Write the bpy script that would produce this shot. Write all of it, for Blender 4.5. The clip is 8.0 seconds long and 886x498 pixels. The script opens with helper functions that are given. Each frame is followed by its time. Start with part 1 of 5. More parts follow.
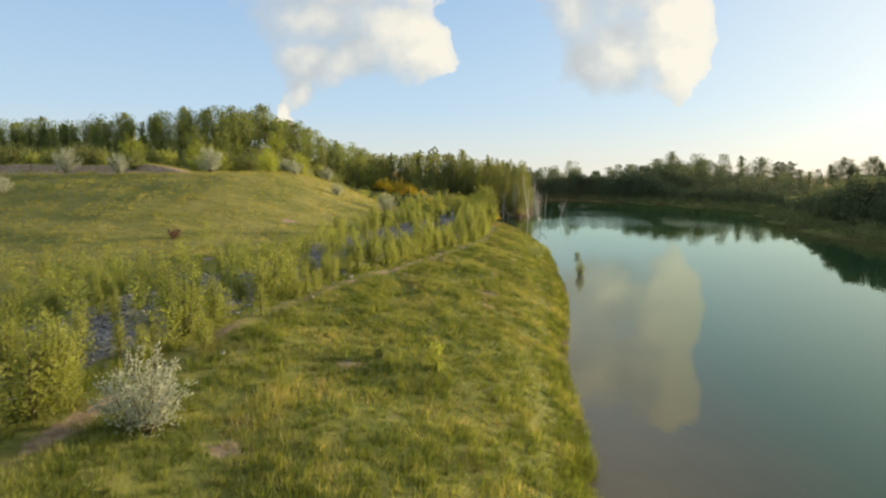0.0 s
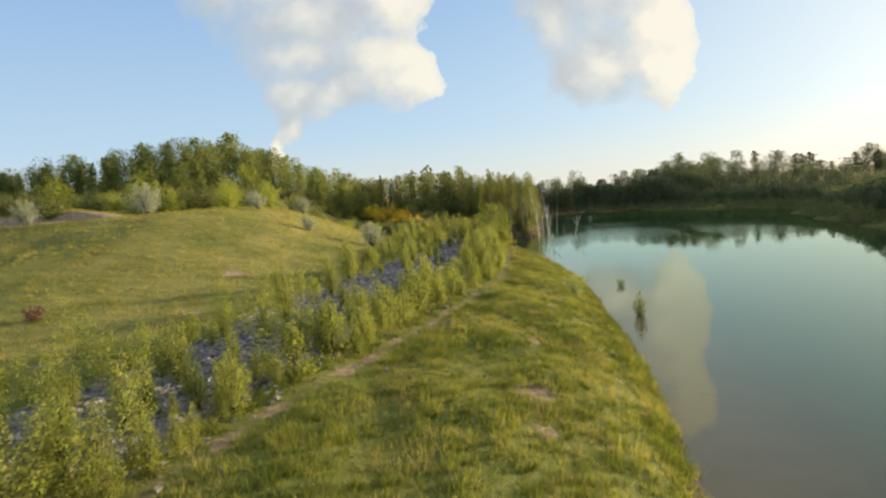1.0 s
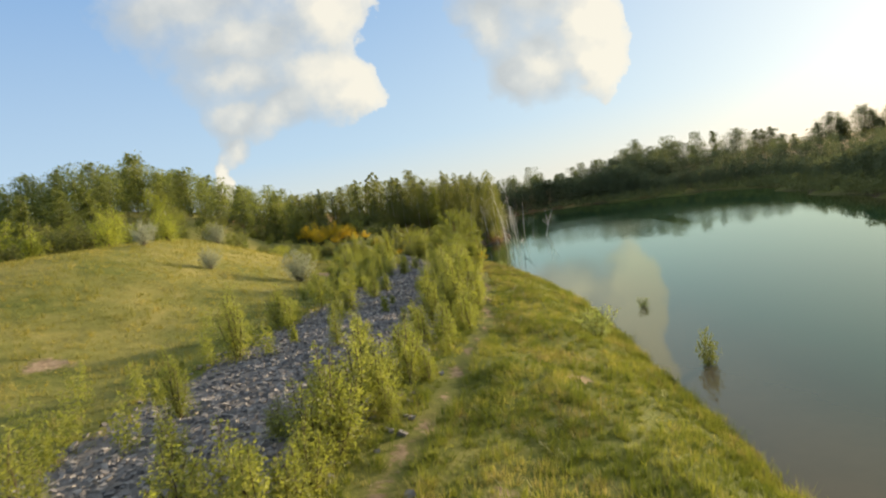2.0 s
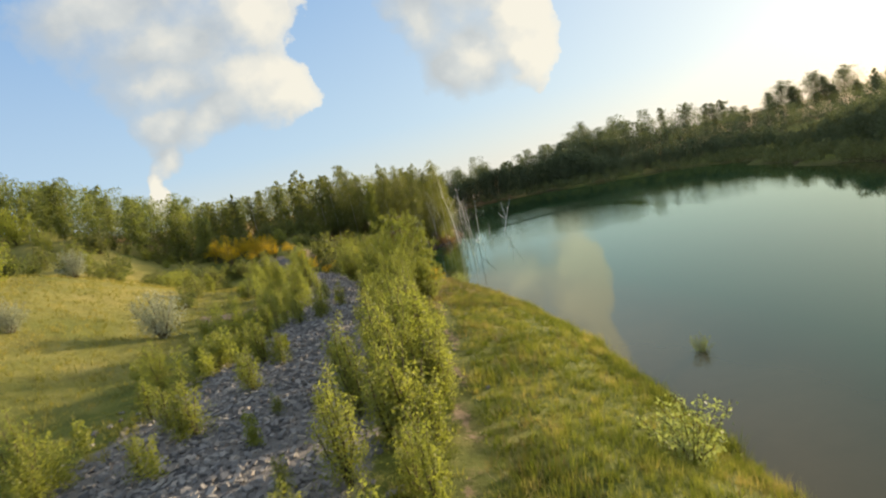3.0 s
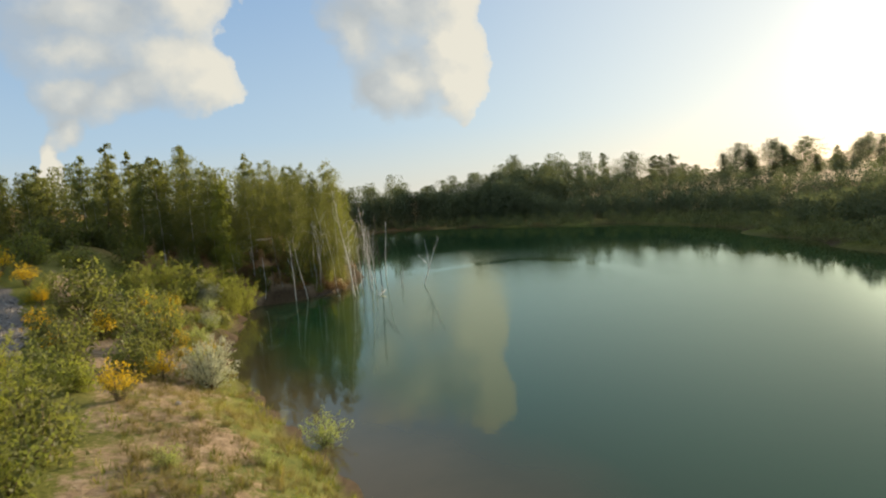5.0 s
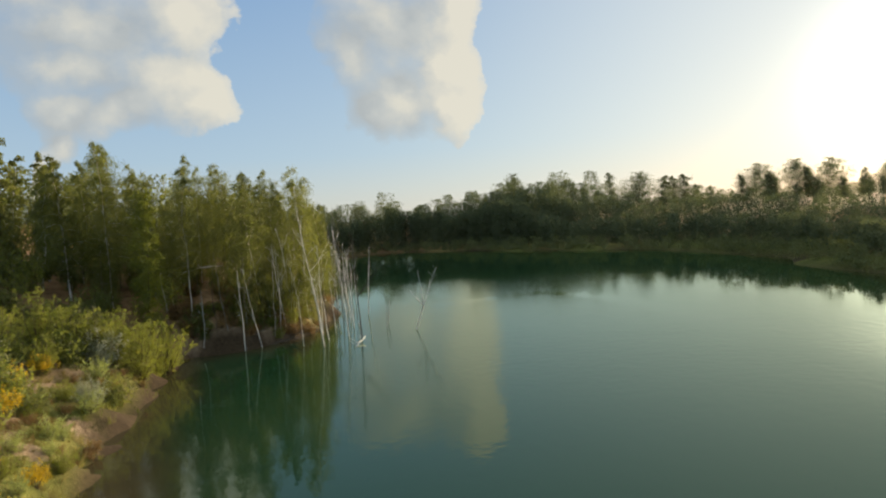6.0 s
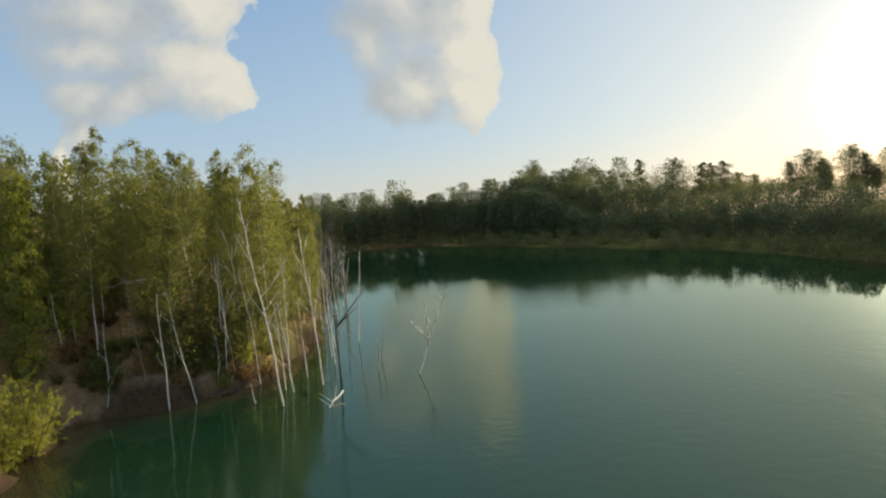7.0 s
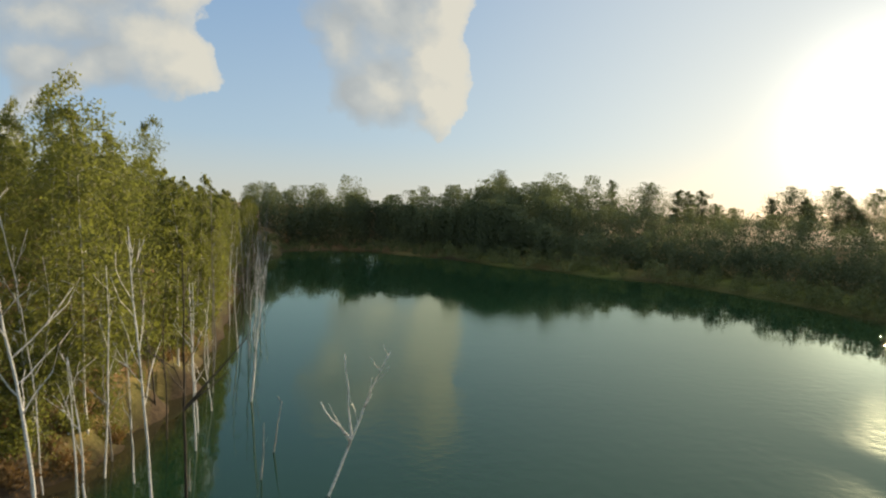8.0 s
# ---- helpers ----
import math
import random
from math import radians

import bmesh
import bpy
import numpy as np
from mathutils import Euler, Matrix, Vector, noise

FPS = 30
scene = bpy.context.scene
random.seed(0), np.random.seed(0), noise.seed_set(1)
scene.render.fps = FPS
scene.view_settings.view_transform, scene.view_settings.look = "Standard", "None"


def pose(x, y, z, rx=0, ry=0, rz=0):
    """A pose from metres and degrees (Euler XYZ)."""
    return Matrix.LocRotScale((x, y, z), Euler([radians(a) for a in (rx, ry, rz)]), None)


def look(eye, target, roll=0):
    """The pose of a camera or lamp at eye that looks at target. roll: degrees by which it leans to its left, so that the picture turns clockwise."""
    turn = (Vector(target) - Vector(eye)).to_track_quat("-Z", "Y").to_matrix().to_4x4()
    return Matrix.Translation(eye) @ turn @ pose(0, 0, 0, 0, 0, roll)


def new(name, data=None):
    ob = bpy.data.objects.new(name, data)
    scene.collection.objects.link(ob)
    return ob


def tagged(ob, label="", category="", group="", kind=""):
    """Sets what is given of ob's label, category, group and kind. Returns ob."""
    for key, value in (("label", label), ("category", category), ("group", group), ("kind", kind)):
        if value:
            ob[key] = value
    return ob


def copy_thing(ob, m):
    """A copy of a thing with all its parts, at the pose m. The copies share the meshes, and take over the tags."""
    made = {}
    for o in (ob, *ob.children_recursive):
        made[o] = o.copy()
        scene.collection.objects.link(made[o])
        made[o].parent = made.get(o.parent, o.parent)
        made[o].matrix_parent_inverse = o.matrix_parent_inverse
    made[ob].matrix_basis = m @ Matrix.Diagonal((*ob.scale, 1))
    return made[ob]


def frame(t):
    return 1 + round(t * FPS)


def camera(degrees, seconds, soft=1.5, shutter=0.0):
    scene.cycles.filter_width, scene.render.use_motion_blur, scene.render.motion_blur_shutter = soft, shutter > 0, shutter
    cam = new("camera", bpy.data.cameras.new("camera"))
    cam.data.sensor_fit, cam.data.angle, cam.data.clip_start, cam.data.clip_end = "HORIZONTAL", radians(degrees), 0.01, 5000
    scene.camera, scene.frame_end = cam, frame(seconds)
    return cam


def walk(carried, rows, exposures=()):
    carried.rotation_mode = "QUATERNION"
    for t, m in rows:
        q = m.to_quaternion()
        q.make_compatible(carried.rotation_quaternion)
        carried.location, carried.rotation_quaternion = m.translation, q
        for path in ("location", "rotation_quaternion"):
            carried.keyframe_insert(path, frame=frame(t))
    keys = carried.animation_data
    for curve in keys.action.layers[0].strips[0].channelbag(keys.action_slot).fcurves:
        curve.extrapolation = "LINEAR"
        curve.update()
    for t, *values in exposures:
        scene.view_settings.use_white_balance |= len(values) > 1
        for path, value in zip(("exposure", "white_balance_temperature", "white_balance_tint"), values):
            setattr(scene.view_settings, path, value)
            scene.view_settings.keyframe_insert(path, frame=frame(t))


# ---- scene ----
cam = camera(68.9, 8.0, soft=2.2, shutter=0.1)
METRES, EYE, TILT, LEAN, TURN = 100.0, 7.3, -6.4, 0.0, 0.0
ROWS = [
    (0.0, 0.0, 0.0, 0.0, 0.0, 0.0, -0.0),
    (0.5, -0.0003, 0.0671, 0.0055, -0.15, 1.12, 1.89),
    (1.0, -0.0001, 0.1331, 0.0127, 0.23, 1.98, 4.65),
    (1.5, 0.0009, 0.1992, 0.0198, -1.07, 2.69, 7.55),
    (3.0, 0.0202, 0.3931, 0.0419, -8.12, 0.8, 14.29),
    (3.5, 0.0312, 0.4587, 0.0482, -10.49, 1.86, 14.18),
    (4.0, 0.0447, 0.5222, 0.056, -11.88, 0.9, 13.01),
    (4.5, 0.0601, 0.5858, 0.0628, -15.77, 0.54, 8.15),
    (6.0, 0.106, 0.7563, 0.0791, -17.34, 3.06, 5.92),
    (6.5, 0.1231, 0.8111, 0.0886, -18.88, 2.23, 5.47),
    (7.0, 0.1415, 0.8638, 0.0954, -16.02, 2.08, 5.5),
    (7.5, 0.1583, 0.9197, 0.1027, -19.16, 0.79, 3.76),
    (8.0, 0.1748, 0.9719, 0.1073, -20.31, 2.33, 0.32),
]
walk(cam, [(t, pose(0, 0, EYE, TILT, LEAN, TURN) @ pose(METRES * x, METRES * y, METRES * z, 90 + pitch, roll, yaw)) for t, x, y, z, yaw, pitch, roll in ROWS],
     exposures=[(0.0, 1.43, 6850, 9), (4.0, 1.34, 6850, 9), (6.0, 1.10, 6850, 8), (7.5, 1.12, 6850, 8), (8.0, 1.04, 6850, 8)])

# ---- light: a low evening sun over the lake, blue sky, two tall clouds ----
SUN_AZ, SUN_EL = 55.5, 7.0


class Nodes:
    """A short way to write node trees."""

    def __init__(self, tree):
        self.tree = tree
        tree.nodes.clear()

    def add(self, kind):
        return self.tree.nodes.new(kind)

    def attribute(self, name):
        n = self.add("ShaderNodeAttribute")
        n.attribute_name = name
        return n

    def put(self, value, socket):
        if isinstance(value, bpy.types.NodeSocket):
            self.tree.links.new(value, socket)
        elif value is not None:
            socket.default_value = value

    def math(self, op, a, b=None, c=None, clamp=False):
        n = self.add("ShaderNodeMath")
        n.operation, n.use_clamp = op, clamp
        for v, s in zip((a, b, c), n.inputs):
            self.put(v, s)
        return n.outputs[0]

    def noise(self, vector, scale, detail=4.0, rough=0.55, out=0, distort=0.0):
        n = self.add("ShaderNodeTexNoise")
        self.put(vector, n.inputs["Vector"])
        n.inputs["Scale"].default_value, n.inputs["Detail"].default_value = scale, detail
        n.inputs["Roughness"].default_value, n.inputs["Distortion"].default_value = rough, distort
        return n.outputs[out]

    def ramp(self, fac, *stops):
        n = self.add("ShaderNodeValToRGB")
        while len(n.color_ramp.elements) < len(stops):
            n.color_ramp.elements.new(0.5)
        for e, (at, colour) in zip(n.color_ramp.elements, stops):
            e.position = at
            e.color = (*colour, 1) if isinstance(colour, tuple) else (colour, colour, colour, 1)
        self.put(fac, n.inputs[0])
        return n.outputs[0]

    def mix(self, fac, a, b, blend="MIX"):
        n = self.add("ShaderNodeMix")
        n.data_type, n.blend_type = "RGBA", blend
        self.put(fac, n.inputs[0])
        for v, s in ((a, n.inputs[6]), (b, n.inputs[7])):
            self.put((*v, 1) if isinstance(v, tuple) and len(v) == 3 else v, s)
        return n.outputs[2]

    def scaled(self, vector, x, y, z):
        n = self.add("ShaderNodeVectorMath")
        n.operation = "MULTIPLY"
        self.put(vector, n.inputs[0])
        n.inputs[1].default_value = (x, y, z)
        return n.outputs[0]


world = bpy.data.worlds.new("evening_sky")
scene.world = world
world.use_nodes = True
w = Nodes(world.node_tree)
sky = w.add("ShaderNodeTexSky")
sky.sky_type, sky.sun_disc, sky.sun_elevation, sky.sun_rotation = "NISHITA", False, radians(SUN_EL), radians(SUN_AZ)
sky.altitude, sky.air_density, sky.dust_density, sky.ozone_density = 100.0, 1.0, 0.8, 2.6
ray_way = w.add("ShaderNodeTexCoord").outputs["Generated"]
split = w.add("ShaderNodeSeparateXYZ")
w.put(ray_way, split.inputs[0])
ahead = w.math("MAXIMUM", split.outputs[1], 0.05)
side, rise = w.math("DIVIDE", split.outputs[0], ahead), w.math("DIVIDE", split.outputs[2], ahead)
# clouds as heaps of soft lobes: azimuth, elevation, half width, half height in degrees
LOBES = [(-4.6, 12.0, 5.4, 4.2), (-2.6, 10.2, 3.7, 2.6), (-7.4, 10.3, 3.6, 2.5), (-3.4, 17.0, 4.4, 3.6), (-10.4, 16.2, 7.4, 3.8), (-14.5, 19.5, 7.5, 4.0), (-6.5, 21.5, 7.5, 4.5), (-11.6, 9.6, 2.6, 1.9), (-8.9, 9.4, 3.2, 1.9), (-11.0, 13.0, 4.6, 2.8),
         (-12.1, 7.6, 1.4, 1.7), (-13.2, 5.0, 0.95, 2.7), (15.2, 10.8, 6.2, 4.0), (19.2, 9.4, 2.9, 2.6), (12.4, 9.2, 3.1, 2.5), (18.9, 13.2, 3.2, 3.0), (15.2, 17.0, 6.6, 5.0), (19.6, 18.6, 3.2, 4.0), (10.8, 14.8, 3.2, 4.5)]


def cloud_field(w, side, rise, rough):
    field = None
    for az, el, rx, ry in LOBES:
        a = w.math("DIVIDE", w.math("SUBTRACT", side, math.tan(radians(az))), math.tan(radians(rx)))
        b = w.math("DIVIDE", w.math("SUBTRACT", rise, math.tan(radians(el))), math.tan(radians(ry)))
        d = w.math("SQRT", w.math("ADD", w.math("MULTIPLY", a, a), w.math("MULTIPLY", b, b)))
        lobe = w.math("SUBTRACT", 1.0, d)
        field = lobe if field is None else w.math("SMOOTH_MAX", field, lobe, 0.5)
    return w.math("ADD", field, rough)


flat = w.add("ShaderNodeCombineXYZ")
w.put(side, flat.inputs[0])
w.put(rise, flat.inputs[1])
# the lobes are bent out of round by slow and quick swirls
curl, small_curl = w.add("ShaderNodeSeparateColor"), w.add("ShaderNodeSeparateColor")
w.put(w.noise(flat.outputs[0], 7.0, 3.0, 0.6, out=1), curl.inputs[0])
w.put(w.noise(flat.outputs[0], 26.0, 4.0, 0.6, out=1), small_curl.inputs[0])
side, rise = (w.math("ADD", v, w.math("ADD", w.math("MULTIPLY_ADD", curl.outputs[k], a, -0.5 * a), w.math("MULTIPLY_ADD", small_curl.outputs[k], b, -0.5 * b)))
              for k, v, a, b in ((0, side, 0.10, 0.035), (1, rise, 0.075, 0.03)))
puff = w.noise(flat.outputs[0], 9.0, 7.0, 0.55)
field = cloud_field(w, side, rise, w.math("MULTIPLY_ADD", puff, 1.2, -0.58))
shift = w.add("ShaderNodeVectorMath")
shift.operation = "ADD"
w.put(flat.outputs[0], shift.inputs[0])
shift.inputs[1].default_value = (0.035, 0.012, 0.0)
puff_sunward = w.noise(shift.outputs[0], 9.0, 7.0, 0.55)
relief = w.math("SUBTRACT", puff, puff_sunward)
field_sunward = cloud_field(w, w.math("ADD", side, 0.07), w.math("ADD", rise, 0.02), w.math("MULTIPLY_ADD", puff_sunward, 1.2, -0.58))
facing = w.math("SUBTRACT", field, field_sunward)
bright = w.math("ADD", w.math("MULTIPLY", relief, 0.22), w.math("MULTIPLY_ADD", facing, 0.62, 0.34), clamp=True)
# firm edges towards the sun, frayed ones away from it
firm = w.ramp(facing, (0.05, 0.0), (0.4, 1.0))
cover = w.mix(firm, w.ramp(field, (0.0, 0.0), (0.22, 0.5), (0.62, 1.0)), w.ramp(field, (0.0, 0.0), (0.07, 0.75), (0.24, 1.0)))
cloud_colour = w.ramp(bright, (0.15, (1.72, 1.86, 1.96)), (0.45, (2.15, 2.24, 2.24)), (0.85, (3.05, 2.92, 2.55)))
thin = w.math("MULTIPLY", cover, 0.9)
# evening haze: pale blue low down, deeper blue above, warm round the sun
up = w.math("MAXIMUM", split.outputs[2], 0.0)
# high overhead, out of view, brightness is added to lift the shadows
haze = w.ramp(up, (0.0, (2.35, 2.45, 2.36)), (0.10, (1.56, 2.14, 2.80)), (0.33, (0.90, 1.53, 2.56)), (0.45, (0.88, 1.44, 2.32)), (0.62, (1.5, 1.95, 2.5)), (1.0, (2.3, 2.55, 2.8)))
dot = w.add("ShaderNodeVectorMath")
dot.operation = "DOT_PRODUCT"
w.put(ray_way, dot.inputs[0])
dot.inputs[1].default_value = (math.sin(radians(SUN_AZ)) * math.cos(radians(SUN_EL)), math.cos(radians(SUN_AZ)) * math.cos(radians(SUN_EL)), math.sin(radians(SUN_EL)))
glow = w.math("POWER", w.math("MAXIMUM", dot.outputs["Value"], 0.0), 240.0)
veil = w.math("POWER", w.math("MAXIMUM", dot.outputs["Value"], 0.0), 6.0)
haze = w.mix(w.math("MULTIPLY", veil, 0.80), haze, (3.25, 3.36, 3.22))
haze = w.mix(w.math("MULTIPLY", glow, 0.9), haze, (12.0, 11.7, 10.6))
clear = w.mix(0.09, haze, sky.outputs[0])
final = w.mix(thin, clear, cloud_colour)
background = w.add("ShaderNodeBackground")
w.put(final, background.inputs[0])
background.inputs[1].default_value = 0.12
out = w.add("ShaderNodeOutputWorld")
w.put(background.outputs[0], out.inputs[0])

sun = new("sun", bpy.data.lights.new("sun", "SUN"))
sun.data.energy, sun.data.angle, sun.data.color = 4.1, radians(3.0), (1.0, 0.82, 0.58)
s = Vector((math.sin(radians(SUN_AZ)) * math.cos(radians(SUN_EL)), math.cos(radians(SUN_AZ)) * math.cos(radians(SUN_EL)), math.sin(radians(SUN_EL))))
sun.matrix_world = look(s * 300, (0, 0, 0))


# ---- materials ----
def material(name):
    m = bpy.data.materials.new(name)
    m.use_nodes = True
    n = Nodes(m.node_tree)
    return m, n


def finish(n, colour, rough=0.8, bump=None, strength=0.4, distance=0.05, spec=0.3, translucent=None, share=0.42):
    p = n.add("ShaderNodeBsdfPrincipled")
    n.put(colour, p.inputs["Base Color"])
    n.put(rough, p.inputs["Roughness"])
    p.inputs["Specular IOR Level"].default_value = spec
    if bump is not None:
        b = n.add("ShaderNodeBump")
        b.inputs["Strength"].default_value, b.inputs["Distance"].default_value = strength, distance
        n.put(bump, b.inputs["Height"])
        n.put(b.outputs[0], p.inputs["Normal"])
    shader = p.outputs[0]
    if translucent:
        tr = n.add("ShaderNodeBsdfTranslucent")
        n.put(n.mix(1.0, colour, translucent, "MULTIPLY"), tr.inputs[0])
        m = n.add("ShaderNodeMixShader")
        m.inputs[0].default_value = share
        n.put(shader, m.inputs[1])
        n.put(tr.outputs[0], m.inputs[2])
        shader = m.outputs[0]
    o = n.add("ShaderNodeOutputMaterial")
    n.put(shader, o.inputs[0])


def foliage(name, dark, mid, light, trans=(1.6, 1.7, 0.9), rough=0.55, share=0.48, broad=0.0):
    m, n = material(name)
    geo = n.add("ShaderNodeNewGeometry")
    rnd = n.add("ShaderNodeObjectInfo").outputs["Random"]
    clump = n.noise(geo.outputs["Position"], 0.55, 2.0)
    f = n.math("ADD", n.math("MULTIPLY", geo.outputs["Random Per Island"], 0.20), n.math("MULTIPLY_ADD", rnd, 0.30, 0.10))
    f = n.math("ADD", f, n.math("MULTIPLY_ADD", clump, 0.9, -0.3))
    if broad:
        f = n.math("ADD", f, n.math("MULTIPLY_ADD", n.noise(geo.outputs["Position"], 0.13, 2.0), broad, -0.5 * broad))
    finish(n, n.ramp(f, (0.1, dark), (0.5, mid), (0.95, light)), rough, spec=0.0 if rough == 1.0 else 0.2, translucent=trans, share=share)
    return m


LEAF_BIRCH = foliage("birch_leaves", (0.072, 0.078, 0.028), (0.124, 0.128, 0.044), (0.19, 0.185, 0.066))
# birch green lightened: stands in for the brighter, hazier light on the hill wood
LEAF_HILL = foliage("lightened_hill_leaves", (0.078, 0.092, 0.034), (0.142, 0.156, 0.053), (0.225, 0.232, 0.082), broad=0.9)
LEAF_WILLOW = foliage("sapling_leaves", (0.132, 0.144, 0.036), (0.21, 0.216, 0.055), (0.295, 0.286, 0.088))
LEAF_BUSH = foliage("willow_leaves", (0.104, 0.118, 0.028), (0.172, 0.182, 0.046), (0.248, 0.246, 0.07))
LEAF_PALE = foliage("pale_green_leaves", (0.16, 0.182, 0.08), (0.245, 0.266, 0.118), (0.345, 0.356, 0.18))
LEAF_DARK = foliage("dark_leaves", (0.078, 0.09, 0.033), (0.13, 0.143, 0.05), (0.192, 0.198, 0.072))
LEAF_COVE = foliage("cove_willow_leaves", (0.110, 0.124, 0.028), (0.186, 0.192, 0.045), (0.270, 0.262, 0.074))
LEAF_SILVER = foliage("silver_leaves", (0.25, 0.27, 0.2), (0.39, 0.41, 0.31), (0.54, 0.54, 0.43), (0.9, 0.9, 0.7))
LEAF_YELLOW = foliage("yellow_green_leaves", (0.15, 0.168, 0.03), (0.24, 0.25, 0.044), (0.33, 0.33, 0.074))
# paler and greyer than near leaves: distance haze put into the colour
LEAF_FAR = foliage("far_woods_leaves", (0.084, 0.1, 0.058), (0.142, 0.157, 0.086), (0.205, 0.214, 0.112), (1.3, 1.35, 0.95), rough=1.0, share=0.27, broad=0.7)
LEAF_SHORE = foliage("shore_scrub_leaves", (0.112, 0.129, 0.062), (0.190, 0.202, 0.095), (0.291, 0.286, 0.146), (1.2, 1.15, 0.6), rough=1.0, share=0.35, broad=0.8)
BROWN_LEAF = foliage("withered_scrub", (0.13, 0.075, 0.03), (0.225, 0.135, 0.052), (0.31, 0.20, 0.08), (1.1, 1.0, 0.7), share=0.25)
FLOWER = foliage("broom_flowers", (0.44, 0.29, 0.012), (0.60, 0.42, 0.02), (0.70, 0.53, 0.05), (1.1, 1.0, 0.6))


def plain(name, a, b, scale, rough=0.8, strength=0.5, distance=0.03, stretch=(1, 1, 1)):
    m, n = material(name)
    geo = n.add("ShaderNodeNewGeometry")
    rnd = n.add("ShaderNodeObjectInfo").outputs["Random"]
    pos = n.scaled(geo.outputs["Position"], *stretch)
    fine, wide = n.noise(pos, scale, 6.0, 0.65), n.noise(pos, scale * 0.13, 2.0)
    f = n.math("ADD", n.math("MULTIPLY", fine, 0.7), n.math("MULTIPLY", wide, 0.4))
    f = n.math("ADD", f, n.math("MULTIPLY_ADD", rnd, 0.3, -0.2))
    finish(n, n.ramp(f, (0.3, a), (0.75, b)), rough, fine, strength, distance)
    return m


BARK = plain("brown_bark", (0.035, 0.026, 0.018), (0.13, 0.10, 0.07), 9.0, 0.9, stretch=(1, 1, 0.3))
TWIG = plain("twig_bark", (0.05, 0.035, 0.02), (0.15, 0.11, 0.07), 20.0, 0.9)
DEADWOOD = plain("grey_dead_wood", (0.16, 0.14, 0.11), (0.40, 0.37, 0.32), 12.0, 0.85, stretch=(1, 1, 0.2))


def birch_bark():
    m, n = material("birch_bark")
    geo = n.add("ShaderNodeNewGeometry")
    pos = geo.outputs["Position"]
    bands = n.noise(n.scaled(pos, 2.2, 2.2, 9.0), 1.6, 5.0, 0.7, distort=0.4)
    patches = n.noise(n.scaled(pos, 1, 1, 0.8), 2.3, 3.0)
    white = n.mix(n.noise(pos, 30.0, 3.0), (0.56, 0.52, 0.45), (0.78, 0.74, 0.67))
    c = n.mix(n.ramp(bands, (0.56, 0.0), (0.64, 1.0)), white, (0.05, 0.042, 0.035))
    c = n.mix(n.ramp(patches, (0.60, 0.0), (0.72, 0.8)), c, (0.20, 0.15, 0.10))
    finish(n, c, 0.7, bands, 0.5, 0.01)
    return m


BIRCH = birch_bark()


def ground_material():
    m, n = material("ground")
    geo = n.add("ShaderNodeNewGeometry")
    pos = geo.outputs["Position"]
    mask = n.add("ShaderNodeSeparateColor")
    n.put(n.attribute("cover").outputs[0], mask.inputs[0])
    other = n.add("ShaderNodeSeparateColor")
    n.put(n.attribute("soil").outputs[0], other.inputs[0])
    fine, mid, wide = n.noise(pos, 7.0, 6.0, 0.7), n.noise(pos, 1.1, 5.0, 0.6), n.noise(pos, 0.16, 3.0)
    f = n.math("ADD", n.math("MULTIPLY", mid, 0.55), n.math("MULTIPLY_ADD", fine, 0.45, 0.0))
    green = n.ramp(f, (0.32, (0.060, 0.072, 0.016)), (0.52, (0.130, 0.142, 0.030)), (0.72, (0.20, 0.18, 0.058)))
    dry = n.ramp(f, (0.32, (0.23, 0.184, 0.056)), (0.52, (0.35, 0.28, 0.088)), (0.72, (0.45, 0.35, 0.14)))
    dryness = n.math("ADD", mask.outputs[1], n.math("MULTIPLY_ADD", wide, 1.6, -0.85), clamp=True)
    c = n.mix(dryness, green, dry)
    gravel = n.ramp(n.noise(pos, 16.0, 4.0, 0.7), (0.30, (0.10, 0.09, 0.082)), (0.7, (0.27, 0.245, 0.225)))
    edge = n.ramp(n.math("ADD", mask.outputs[0], n.math("MULTIPLY_ADD", mid, 0.7, -0.35)), (0.42, 0.0), (0.58, 1.0))
    c = n.mix(edge, c, gravel)
    sand = n.ramp(n.noise(pos, 4.0, 6.0, 0.7), (0.3, (0.150, 0.100, 0.060)), (0.5, (0.29, 0.205, 0.128)), (0.7, (0.42, 0.315, 0.205)))
    bare = n.ramp(n.math("ADD", other.outputs[0], n.math("MULTIPLY_ADD", n.math("ADD", mid, fine), 0.95, -0.95)), (0.42, 0.0), (0.62, 1.0))
    c = n.mix(bare, c, sand)
    litter = n.ramp(f, (0.3, (0.125, 0.074, 0.036)), (0.5, (0.28, 0.160, 0.076)), (0.7, (0.47, 0.285, 0.14)))
    c = n.mix(other.outputs[1], c, litter)
    mud = n.ramp(fine, (0.3, (0.035, 0.024, 0.014)), (0.7, (0.095, 0.065, 0.038)))
    c = n.mix(other.outputs[2], c, mud)
    finish(n, c, 0.95, n.math("ADD", fine, mid), 0.7, 0.10, spec=0.1)
    return m


